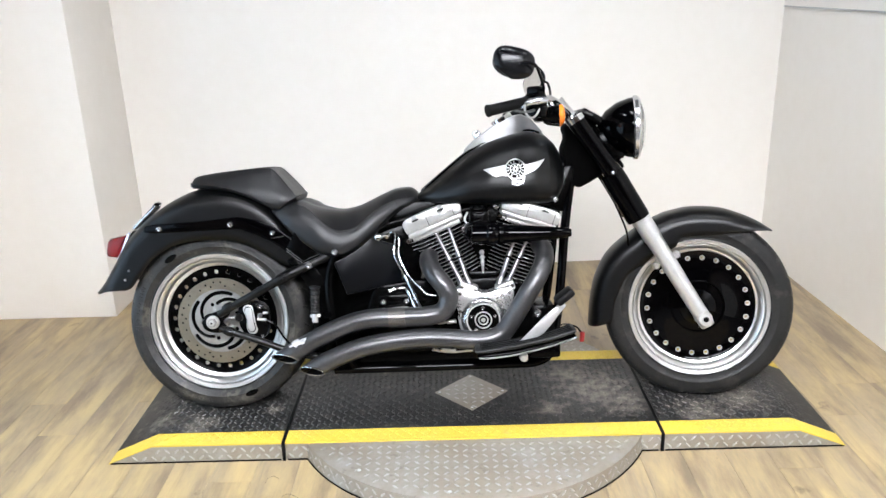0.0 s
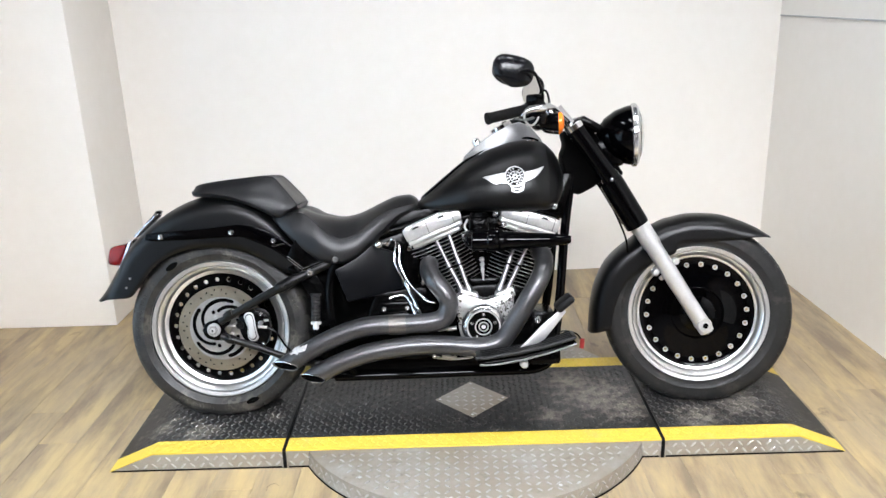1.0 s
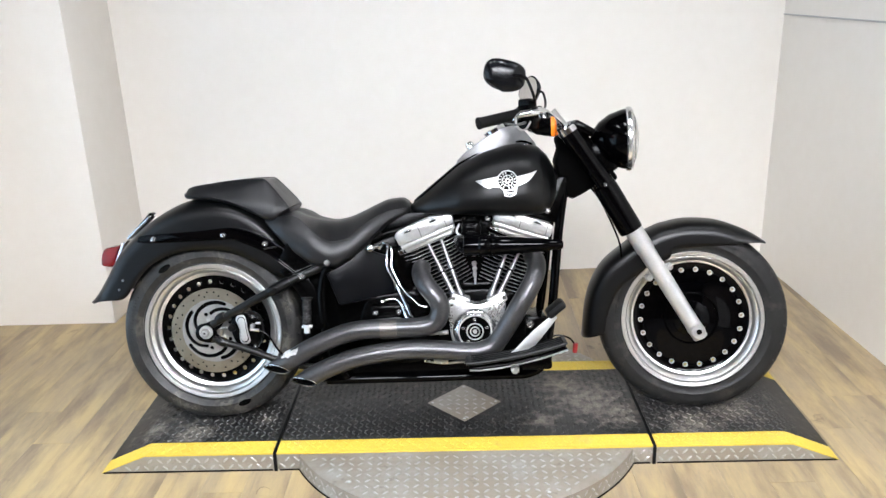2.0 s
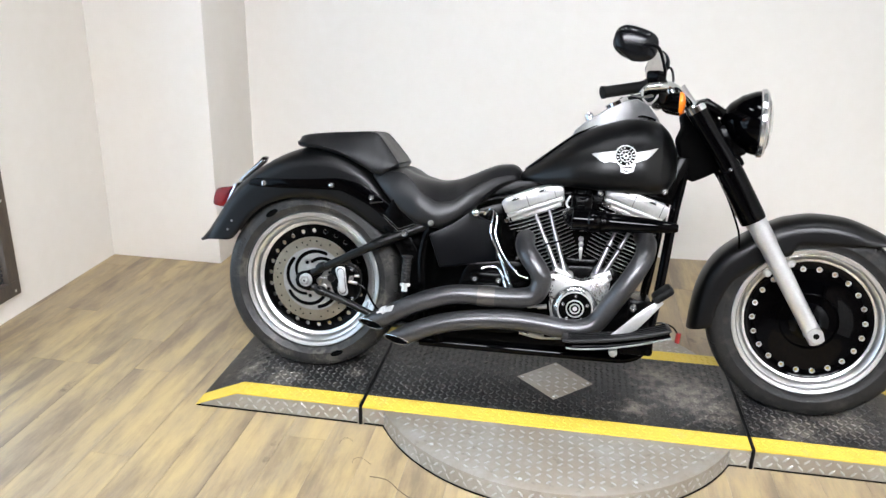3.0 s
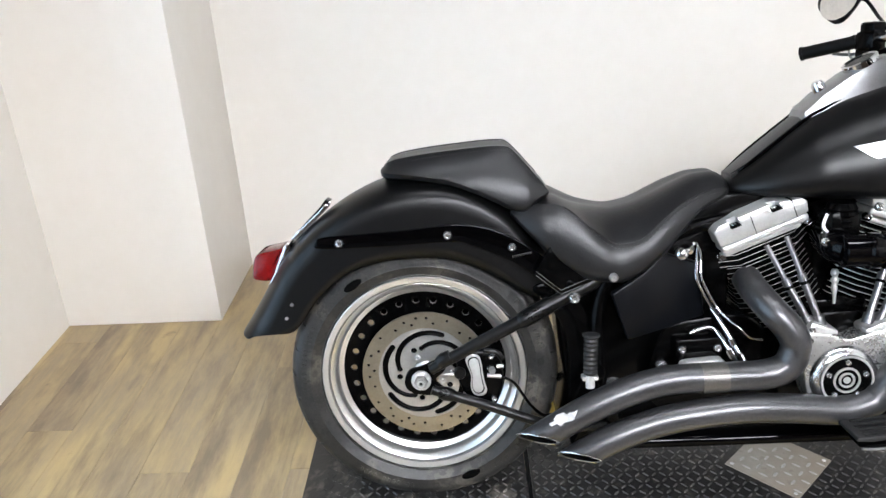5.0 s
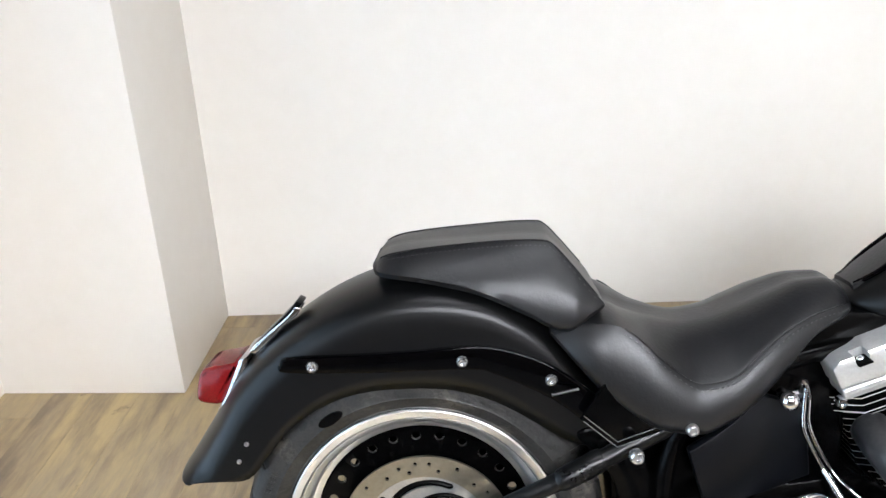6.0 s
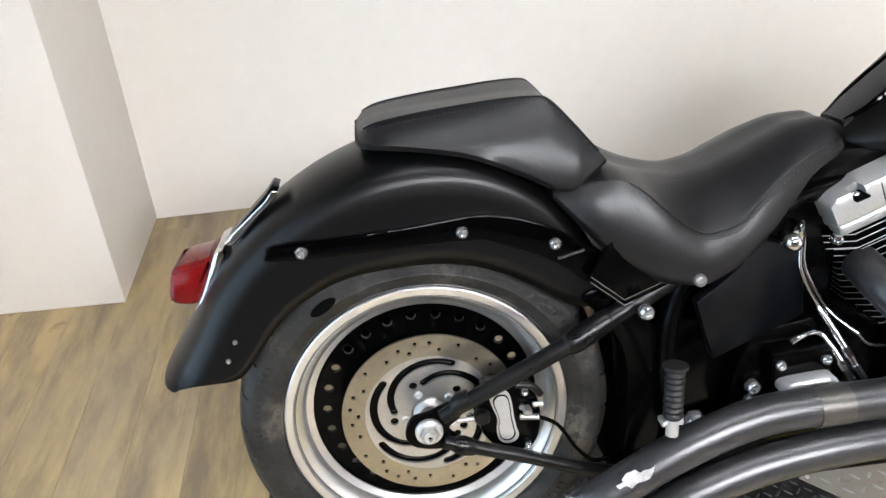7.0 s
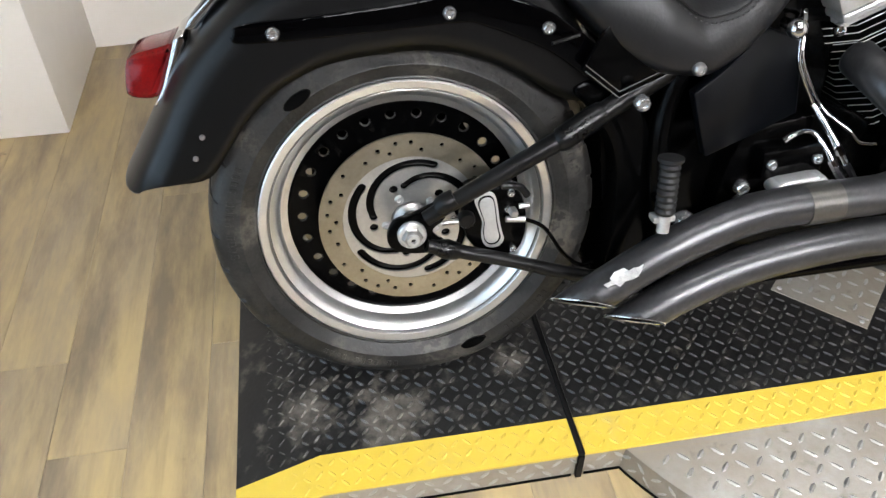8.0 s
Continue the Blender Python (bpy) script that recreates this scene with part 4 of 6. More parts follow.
def cushion(keys, count, bulge=0.012, crown=0.008):
    xs = np.linspace(keys[0][0], keys[-1][0], count)
    rings = []
    for x, (t, sz, sy, ez, ey) in zip(xs, station_loft(xs, keys)):
        right = [(0.0, ez - 0.012), (ey * 0.7, ez - 0.010), (ey * 0.94, ez - 0.003), (ey, ez + 0.006)]
        for f in (0.12, 0.25, 0.38, 0.5, 0.62, 0.75, 0.88):
            right.append((ey + (sy - ey) * f + bulge * min(1.0, (sz - ez) / 0.09) ** 1.5 * math.sin(math.pi * f) ** 0.8, ez + (sz - ez) * f))
        right.append((sy, sz))
        for f in (0.06, 0.14, 0.24, 0.36, 0.5, 0.66, 0.82):
            right.append((sy * (1 - f), sz + (t - sz) * math.sin(f * math.pi / 2) + crown * math.sin(math.pi * f)))
        ring = [(x, -y, z) for y, z in right] + [(x, 0, t)] + [(x, y, z) for y, z in reversed(right[1:])]
        rings.append(ring)
    return loft(bmesh.new(), rings)


RIDER = [(0.222, 0.700, 0.692, 0.102, 0.686, 0.116), (0.262, 0.712, 0.702, 0.118, 0.642, 0.138), (0.313, 0.708, 0.706, 0.130, 0.589, 0.15), (0.345, 0.694, 0.691, 0.138, 0.566, 0.156),
         (0.386, 0.682, 0.654, 0.15, 0.545, 0.162), (0.447, 0.674, 0.616, 0.153, 0.536, 0.163), (0.49, 0.681, 0.622, 0.149, 0.552, 0.158), (0.539, 0.7, 0.657, 0.134, 0.584, 0.145),
         (0.588, 0.722, 0.689, 0.114, 0.632, 0.126), (0.635, 0.738, 0.706, 0.095, 0.676, 0.104), (0.672, 0.74, 0.712, 0.08, 0.692, 0.088), (0.694, 0.73, 0.713, 0.066, 0.698, 0.072),
         (0.704, 0.716, 0.712, 0.05, 0.702, 0.056)]
PILLION = [(-0.058, 0.784, 0.7845, 0.040, 0.782, 0.058), (-0.052, 0.794, 0.793, 0.056, 0.78, 0.082), (-0.04, 0.804, 0.803, 0.064, 0.779, 0.096), (-0.01, 0.812, 0.811, 0.070, 0.777, 0.108),
           (0.09, 0.819, 0.822, 0.070, 0.76, 0.12), (0.190, 0.824, 0.8275, 0.074, 0.718, 0.126), (0.217, 0.822, 0.8260, 0.077, 0.703, 0.127), (0.252, 0.793, 0.7950, 0.087, 0.694, 0.126),
           (0.279, 0.762, 0.7620, 0.098, 0.712, 0.120), (0.304, 0.734, 0.733, 0.104, 0.727, 0.110)]


def seats():
    s = part("rider_seat", cushion(RIDER, 64), LEATHER, bike, "black leather rider seat with stitched seam")
    p = part("pillion_seat", cushion(PILLION, 56, 0.014, 0.001), LEATHER, bike, "black leather pillion pad")
    for keys, parent, x0, x1 in ((RIDER, s, 0.33, 0.70), (PILLION, p, -0.045, 0.295)):
        xs = np.linspace(x0, x1, 24)
        for side in (-1, 1):
            pts = [Vector((x, side * (v[2] + 0.001), v[1] + 0.001)) for x, v in zip(xs, station_loft(xs, keys))]
            part("piping", tube(pts, 0.0013, 6, 2), LEATHER, parent)
            line, bm = smooth_path([p + Vector((0, side * 0.006, -0.007)) for p in pts], 4), bmesh.new()
            for a, b in list(zip(line, line[1:]))[::2]:
                tube([a + Vector((0, side * 0.0012, 0)), a.lerp(b, 0.7) + Vector((0, side * 0.0012, 0))], 0.0009, 4, 1, bm=bm)
            tagged(part("stitching", bm, THREAD, parent, "fine grey stitching"), kind="stuff")


def exhaust():
    for name, pts in (("rear_pipe", [(0.736, -0.09, 0.510), (0.736, -0.150, 0.497), (0.754, -0.200, 0.470), (0.785, -0.218, 0.432), (0.797, -0.22, 0.396), (0.780, -0.22, 0.354), (0.735, -0.22, 0.338), (0.660, -0.22, 0.336), (0.519, -0.222, 0.332), (0.387, -0.225, 0.288), (0.251, -0.228, 0.212), (0.20, -0.229, 0.175)]),
                      ("front_pipe", [(1.108, -0.08, 0.540), (1.116, -0.140, 0.520), (1.102, -0.195, 0.480), (1.058, -0.22, 0.408), (0.983, -0.22, 0.292), (0.949, -0.222, 0.262), (0.890, -0.225, 0.252), (0.790, -0.228, 0.262), (0.682, -0.23, 0.266), (0.533, -0.23, 0.248), (0.419, -0.232, 0.212), (0.338, -0.233, 0.168), (0.28, -0.234, 0.130)])):
        bm = tube(pts, 0.031, 24, 8, cap=False)
        end = Vector(pts[-2])
        bore = tube(pts[-6:], 0.0278, 20, 8, cap=False)
        for cutme, back in ((bm, 0.0), (bore, 0.0008)):
            bmesh.ops.bisect_plane(cutme, geom=cutme.verts[:] + cutme.edges[:] + cutme.faces[:], plane_co=end + Vector((back, 0, 0.004 + back)), plane_no=(-0.35, -0.74, -0.91), clear_outer=True)
        ob = thicken(part(name, bm, PIPE, bike, "grey swept exhaust pipe with slash-cut end"), 0.003)
        part("pipe_bore", bore, DARK, ob)
        normal = Vector((-0.35, -0.74, -0.91)).normalized()
        along = (Vector(pts[-2]) - Vector(pts[-3])).normalized()
        side = along.orthogonal().normalized()
        over = along.cross(side)
        rim = []
        for k in range(28):
            q = end + 0.0300 * (math.cos(2 * math.pi * k / 28) * side + math.sin(2 * math.pi * k / 28) * over)
            f = (end + Vector((0, 0, 0.004)) - q).dot(normal) / along.dot(normal)
            rim.append(q + along * f)
        part("pipe_lip", tube(rim + rim[:1], 0.0016, 6, 1), SATIN, ob, "bright ground pipe lip")
    part("pipe_collar", tube([(0.655, -0.22, 0.3357), (0.640, -0.22, 0.3355), (0.60, -0.2207, 0.3352)], 0.0325, 24, 3), PIPE_WORN, bike, "bronzed exhaust joint band")


def cylinder(name, x, z, lean):
    """One finned cylinder with its rocker box; x, z is the middle of the rocker box."""
    up = Vector((math.sin(radians(lean)), 0, math.cos(radians(lean))))
    across = Vector((0, 1, 0)).cross(up)
    m = Matrix((across, Vector((0, 1, 0)), up)).transposed().to_4x4()
    m.translation = Vector((x, 0, z)) - up * 0.236
    c = new(name)
    c.parent = bike
    c.matrix_local = m
    tagged(c, "finned black engine cylinder with silver rocker box")
    part("barrel", box((0, 0, 0.10), (0.115, 0.135, 0.24), bevel=0.03), DARK, c)
    meshes = []
    for w, d in ((0.176, 0.200), (0.200, 0.222)):
        outline = [(w * sx + 0.035 * cx, d * sz + 0.035 * cz) for sx, sz, cx, cz in ((-.5, -.5, 1, 0), (.5, -.5, -1, 0), (.5, -.5, 0, 1), (.5, .5, 0, -1), (.5, .5, -1, 0), (-.5, .5, 1, 0), (-.5, .5, 0, -1), (-.5, -.5, 0, 1))]
        bm = prism(outline, -0.0011, 0.0011, 0.0004, segments=1)
        bm.transform(Matrix.Rotation(radians(90), 4, "X"))
        bmesh.ops.recalc_face_normals(bm, faces=bm.faces)
        for f in bm.faces:
            f.material_index = 1 if abs(f.normal.z) < 0.3 else 0
        me = bpy.data.meshes.new("fin")
        bm.to_mesh(me)
        bm.free()
        # Black faces put the deep shade between the fins into the colour.
        me.materials.append(DARK)
        me.materials.append(FIN)
        meshes.append(me)
    for k in range(16):
        shared("fin", meshes[1 if k > 12 else 0], c, Matrix.Translation((0, 0, 0.006 + k * 0.0126)))
    z0 = 0.006 + 20 * 0.0098
    part("cylinder_head", box((0, 0, z0 + 0.002), (0.170, 0.216, 0.014), bevel=0.005), SILVER, c)
    part("rocker_base", prism([(-0.091, z0 + 0.009), (0.099, z0 + 0.009), (0.100, z0 + 0.026), (-0.092, z0 + 0.026)] if lean < 0 else [(-0.099, z0 + 0.009), (0.091, z0 + 0.009), (0.092, z0 + 0.026), (-0.100, z0 + 0.026)], -0.1255, 0.10, 0.006, segments=3), SILVER, c, "satin silver rocker housing")
    top = [(-0.094, 0.0265), (0.102, 0.0265), (0.107, 0.050), (0.098, 0.060), (0.030, 0.076), (-0.082, 0.074), (-0.097, 0.064)]
    outline = [(x, z0 + h) for x, h in top] if lean < 0 else [(-x, z0 + min(h, 0.070)) for x, h in reversed(top)]
    cover = part("rocker_box", prism(outline, -0.127, 0.10, 0.005, segments=2), SILVER, c, "satin silver rocker cover")
    cut = bmesh.new()
    for bx in (-0.050, 0.040):
        box((bx, -0.122, z0 + 0.071), (0.022, 0.034, 0.024), bm=cut)
    carve(cover, cut)
    # Black plate in each bolt pocket stands in for its shade.
    for bx in (-0.050, 0.040):
        part("pocket", box((bx, -0.1215, z0 + 0.0605), (0.0216, 0.0305, 0.003)), DARK, cover)
    for bx in (-0.014, 0.076):
        part("cover_joint", box((bx, -0.0138, z0 + 0.0472), (0.0015, 0.2284, 0.0415), bevel=0.0004), DARK, cover)
    for bx in (-0.050, 0.040):
        bolt(c, bx, -0.116, z0 + 0.060, 0.0065, axis=(0, 0, 1))
    for bx in (-0.098, 0.098):
        bolt(c, bx, -0.120, z0 + 0.004, 0.010, material=CHROME)
    return c


FIN = surface("machined fin edge", (0.74, 0.74, 0.73), 0.30, 0.5, second=(0.40, 0.40, 0.395), scale=40, mix=0.4)


def engine():
    cylinder("rear_cylinder", 0.752, 0.632, -21)
    cylinder("front_cylinder", 1.078, 0.640, 19)
    part("crankcase", prism(curve2([(0.78, 0.34), (0.80, 0.41), (0.87, 0.44), (0.98, 0.44), (1.06, 0.40), (1.08, 0.30), (1.04, 0.20), (0.93, 0.175), (0.82, 0.20)], 48, True), -0.145, 0.14, 0.01), BLACK, bike)
    part("gearbox", prism(curve2([(0.52, 0.24), (0.54, 0.40), (0.62, 0.43), (0.74, 0.43), (0.80, 0.34), (0.78, 0.22), (0.65, 0.19)], 40, True), -0.118, 0.13, 0.008), BLACK, bike)
    part("engine_plate", box((0.925, 0, 0.43), (0.14, 0.22, 0.06), bevel=0.01), BLACK, bike)
    part("intake_manifold", prism([(0.86, 0.46), (0.98, 0.46), (1.03, 0.66), (0.99, 0.70), (0.84, 0.70), (0.80, 0.66)], -0.055, 0.10, 0.012), BLACK, bike)
    cover = [(0.824, 0.350), (0.818, 0.402), (0.830, 0.420), (0.874, 0.413), (0.918, 0.402), (0.961, 0.413), (0.998, 0.417), (1.009, 0.398), (1.000, 0.350), (0.996, 0.300), (0.979, 0.255), (0.944, 0.232), (0.909, 0.226), (0.871, 0.236), (0.841, 0.262), (0.827, 0.305)]
    part("cam_cover", prism(curve2(cover, 64, True), -0.205, -0.145, 0.006), CASE, bike, "cast alloy cam cover")
    T = (0.906, 0, 0.317)
    t = part("timer_cover", lathe([(0.0001, -0.219), (0.050, -0.219), (0.0512, -0.2235), (0.0555, -0.2235), (0.0565, -0.220), (0.064, -0.216), (0.071, -0.208), (0.076, -0.192), (0.077, -0.18)], T, n=56), DOME, bike, "round timer cover with ringed black face")
    part("timer_inset", lathe([(0.0001, -0.2205), (0.0502, -0.2205), (0.0502, -0.2185)], T, n=40), BLACK, t, "black face with chrome rings")
    part("timer_rim", lathe([(0.0505, -0.2230), (0.0510, -0.2252), (0.0548, -0.2252), (0.0556, -0.2225)], T, n=48), ALLOY, t, "bright outer ring")
    for r0, r1 in ((0.0240, 0.0280), (0.0125, 0.0165), (0.0001, 0.0070)):
        part("timer_ring", lathe([(r0, -0.2205), (r0 + 0.0003, -0.2235), (r1, -0.2235), (r1 + 0.0004, -0.2205)], T, n=32), ALLOY, t)
    for k in range(5):
        a = 2 * math.pi * k / 5 + math.pi / 2
        bolt(t, T[0] + 0.0400 * math.cos(a), -0.2225, T[2] + 0.0400 * math.sin(a), 0.0062)
    for x0, z0, x1, z1 in ((0.842, 0.430, 0.764, 0.592), (0.864, 0.432, 0.806, 0.610), (0.966, 0.432, 1.034, 0.600), (0.990, 0.428, 1.078, 0.590)):
        a, b = Vector((x0, -0.172, z0)), Vector((x1, -0.125, z1))
        rod = part("pushrod_tube", tube([a, a.lerp(b, 0.52)], 0.0078, 14, 1), ROD, bike, "chrome pushrod tube")
        part("upper_tube", tube([a.lerp(b, 0.52), b], 0.0058, 12, 1), ROD, rod)
        part("tube_collar", tube([a.lerp(b, 0.48), a.lerp(b, 0.56)], 0.0096, 14, 1), ROD, rod)
        part("tube_seal", tube([a.lerp(b, 0.44), a.lerp(b, 0.475)], 0.0100, 14, 1), DARK, rod)
        part("tube_foot", tube([a.lerp(b, -0.05), a.lerp(b, 0.07)], 0.0120, 14, 1), ROD, rod)
    for x, s in ((0.862, 1), (0.982, -1)):
        part("tappet_block", box((x, -0.168, 0.415), (0.062, 0.06, 0.03), Matrix.Rotation(radians(20 * s), 3, "Y"), 0.006), SILVER, bike, "bright tappet block")
        for d in (-0.022, 0.022):
            bolt(bike, x + d, -0.198, 0.414 + 0.36 * s * d * -1, 0.007)
    for x, z in ((0.834, 0.402), (0.993, 0.400), (0.842, 0.268), (0.983, 0.27)):
        bolt(bike, x, -0.206, z, 0.006)
    part("spark_plug", tube([(0.914, -0.125, 0.455), (0.914, -0.125, 0.475), (0.913, -0.125, 0.490), (0.913, -0.125, 0.500), (0.913, -0.125, 0.508), (0.913, -0.125, 0.516), (0.912, -0.125, 0.524), (0.912, -0.125, 0.532)], [0.003, 0.004, 0.007, 0.005, 0.009, 0.005, 0.009, 0.006], 10, 3), ALLOY, bike)


def intake():
    a = part("air_intake", lathe([(0.0001, 0.315), (0.012, 0.315), (0.016, 0.300), (0.022, 0.24), (0.030, 0.12), (0.034, 0.075), (0.037, 0.070), (0.037, 0.05), (0.033, 0.045), (0.034, 0.0), (0.024, -0.006), (0.0001, -0.006)], (0.880, -0.215, 0.596), (1, 0, -0.02), 32), GLOSS, bike, "gloss black cone air intake")
    part("intake_clamp", lathe([(0.036, 0), (0.038, 0), (0.038, 0.012), (0.036, 0.012)], (0.965, -0.215, 0.594), (1, 0, -0.02), 28, closed=True), BLACK, a)
    part("throttle_body", box((0.905, -0.13, 0.628), (0.066, 0.10, 0.085), bevel=0.015), BLACK, bike)
    part("intake_elbow", tube([(0.90, -0.10, 0.60), (0.885, -0.18, 0.60), (0.900, -0.215, 0.597)], 0.036, 18, 6), GLOSS, bike)
    part("throttle_cap", lathe([(0.0001, 0.066), (0.026, 0.066)] + [(0.033 if k % 2 else 0.029, 0.060 - 0.006 * k) for k in range(9)] + [(0.028, 0.0)], (0.905, -0.150, 0.618), (0, 0, 1), 28), BLACK, bike, "ribbed black throttle cap")
    part("vacuum_hose", tube([(0.868, -0.17, 0.664), (0.858, -0.178, 0.640), (0.872, -0.185, 0.622), (0.884, -0.19, 0.612)], 0.0035, 8, 5), ALLOY, bike)
    for x, z in ((0.856, 0.612), (0.912, 0.592), (0.985, 0.645), (0.958, 0.680), (0.962, 0.618)):
        bolt(bike, x, -0.20, z, 0.009)


def frame_parts():
    for s in (-1, 1):
        back = -0.012 if s < 0 else -0.034
        part("frame_downtube", tube([(1.255 + back, 0.028 * s, 0.86), (1.215 + back, 0.05 * s, 0.62), (1.185 + back, 0.075 * s, 0.36), (1.155 + back, 0.095 * s, 0.20), (1.10, 0.11 * s, 0.145), (0.95, 0.115 * s, 0.138), (0.40, 0.115 * s, 0.14)], 0.0155, 14, 6), GLOSS, bike)
        part("swingarm_tube", tube([(0.030, 0.15 * s, 0.352), (0.10, 0.152 * s, 0.390), (0.240, 0.155 * s, 0.462), (0.330, 0.140 * s, 0.503), (0.430, 0.120 * s, 0.547), (0.60, 0.10 * s, 0.645)], [0.012, 0.0135, 0.015, 0.016, 0.016, 0.016], 14, 6), FRAME_BLACK, bike)
        part("swingarm_socket", tube([(0.232, 0.1548 * s, 0.4575), (0.242, 0.1549 * s, 0.4625), (0.290, 0.1475 * s, 0.4860), (0.300, 0.1460 * s, 0.4905)], [0.0165, 0.0190, 0.0190, 0.0170], 14, 3), FRAME_BLACK, bike)
        part("swingarm_boss", tube([(0.048, 0.151 * s, 0.368), (0.060, 0.1512 * s, 0.3745), (0.076, 0.1515 * s, 0.3825)], [0.0125, 0.0165, 0.0150], 12, 2), FRAME_BLACK, bike)
        part("brace_boss", tube([(0.046, 0.150 * s, 0.299), (0.060, 0.150 * s, 0.294), (0.078, 0.150 * s, 0.2875)], [0.0130, 0.0165, 0.0135], 12, 2), FRAME_BLACK, bike)
        part("swingarm_brace", tube([(0.030, 0.150 * s, 0.305), (0.15, 0.150 * s, 0.262), (0.30, 0.148 * s, 0.205), (0.42, 0.13 * s, 0.19)], 0.0115, 12, 6), FRAME_BLACK, bike)
        part("axle_plate", prism(curve2([(-0.030, 0.322), (-0.018, 0.350), (0.010, 0.358), (0.045, 0.372), (0.070, 0.374), (0.060, 0.345), (0.040, 0.325), (0.060, 0.300), (0.040, 0.290), (0.010, 0.290), (-0.020, 0.300)], 44, True), 0.140 * s - 0.006, 0.140 * s + 0.006, 0.003), BLACK, bike)
        part("frame_backbone", tube([(1.20, 0.04 * s, 0.80), (0.90, 0.05 * s, 0.67), (0.62, 0.08 * s, 0.63), (0.45, 0.12 * s, 0.56), (0.40, 0.13 * s, 0.44), (0.42, 0.13 * s, 0.25), (0.47, 0.12 * s, 0.15)], 0.016, 12, 6), BLACK, bike)
    nut = part("axle_nut", lathe([(0.010, -0.165), (0.0140, -0.165), (0.0158, -0.162), (0.0158, -0.153), (0.0001, -0.153)], (0.008, 0, 0.327), n=6), CARRIER, bike, "steel rear axle nut", angle=20)
    part("axle_washer", lathe([(0.0001, -0.1545), (0.0200, -0.1545), (0.0222, -0.152), (0.0222, -0.146)], (0.008, 0, 0.327), n=32), ALLOY, nut)
    part("axle_end", lathe([(0.0040, -0.160), (0.0042, -0.1705), (0.0085, -0.1705), (0.0095, -0.169), (0.0095, -0.160)], (0.008, 0, 0.327), n=20), ALLOY, nut)
    # Black disc stands in for the shade down the hollow axle.
    part("axle_bore", lathe([(0.0001, -0.1645), (0.0042, -0.1645)], (0.008, 0, 0.327), n=16), DARK, nut)
    bolt(bike, 0.346, -0.180, 0.511, 0.012, tall=0.6)
    bolt(bike, 0.430, -0.172, 0.550, 0.010, material=CARRIER, tall=0.6)
    cover = prism([(0.425, 0.514), (0.465, 0.532), (0.503, 0.553), (0.527, 0.572), (0.543, 0.590), (0.572, 0.577), (0.622, 0.557), (0.636, 0.491), (0.644, 0.432), (0.557, 0.417), (0.462, 0.404), (0.446, 0.451)], -0.172, -0.150, 0.005)
    for v in cover.verts:  # it narrows towards the engine
        v.co.y += 0.34 * max(0.0, v.co.x - 0.43)
    part("side_cover", cover, PLASTIC, bike, "black plastic battery side cover")
    part("inner_fender", prism(curve2([(0.262, 0.520), (0.30, 0.530), (0.36, 0.49), (0.40, 0.40), (0.40, 0.27), (0.36, 0.18), (0.32, 0.16), (0.335, 0.25), (0.338, 0.36), (0.325, 0.43), (0.290, 0.485)], 48, True), -0.125, 0.125, 0.006), BLACK, bike)
    part("steering_head", prism([(1.195, 0.850), (1.211, 0.892), (1.200, 0.928), (1.222, 0.943), (1.271, 0.953), (1.302, 0.940), (1.345, 0.880), (1.408, 0.785), (1.385, 0.770), (1.331, 0.762), (1.288, 0.737), (1.249, 0.719), (1.222, 0.740), (1.208, 0.800)], -0.05, 0.05, 0.010), DARK, bike)
    part("oil_tank", prism(curve2([(0.33, 0.53), (0.42, 0.55), (0.55, 0.60), (0.66, 0.63), (0.70, 0.55), (0.70, 0.42), (0.66, 0.33), (0.52, 0.27), (0.42, 0.20), (0.36, 0.20), (0.33, 0.34)], 55, True), -0.076, 0.118, 0.012), BLACK, bike)
    part("frame_spine", prism([(0.60, 0.60), (0.70, 0.69), (1.16, 0.69), (1.20, 0.80), (1.235, 0.80), (1.21, 0.64), (1.12, 0.655), (0.92, 0.67), (0.76, 0.665)], -0.055, 0.055, 0.008), BLACK, bike)
    part("seat_base", prism([(0.50, 0.58), (0.56, 0.645), (0.64, 0.700), (0.78, 0.700), (0.76, 0.62), (0.66, 0.56)], -0.070, 0.075, 0.01), BLACK, bike)
    part("seat_bracket", prism([(0.264, 0.558), (0.321, 0.510), (0.398, 0.541), (0.400, 0.60), (0.30, 0.62)], -0.151, -0.140, 0.002), BLACK, bike)
    # Thin grey bars stand in for the glint along the bracket's edge.
    for z in (0.0, 0.009):
        part("bracket_edge", tube([(0.269, -0.152, 0.557 + z), (0.321, -0.152, 0.513 + z), (0.393, -0.152, 0.541 + z)], 0.0009, 6, 1), DULL, bike)
    part("belly", prism([(0.34, 0.128), (1.12, 0.128), (1.13, 0.185), (0.80, 0.24), (0.40, 0.24)], -0.105, 0.105, 0.01), BLACK, bike)


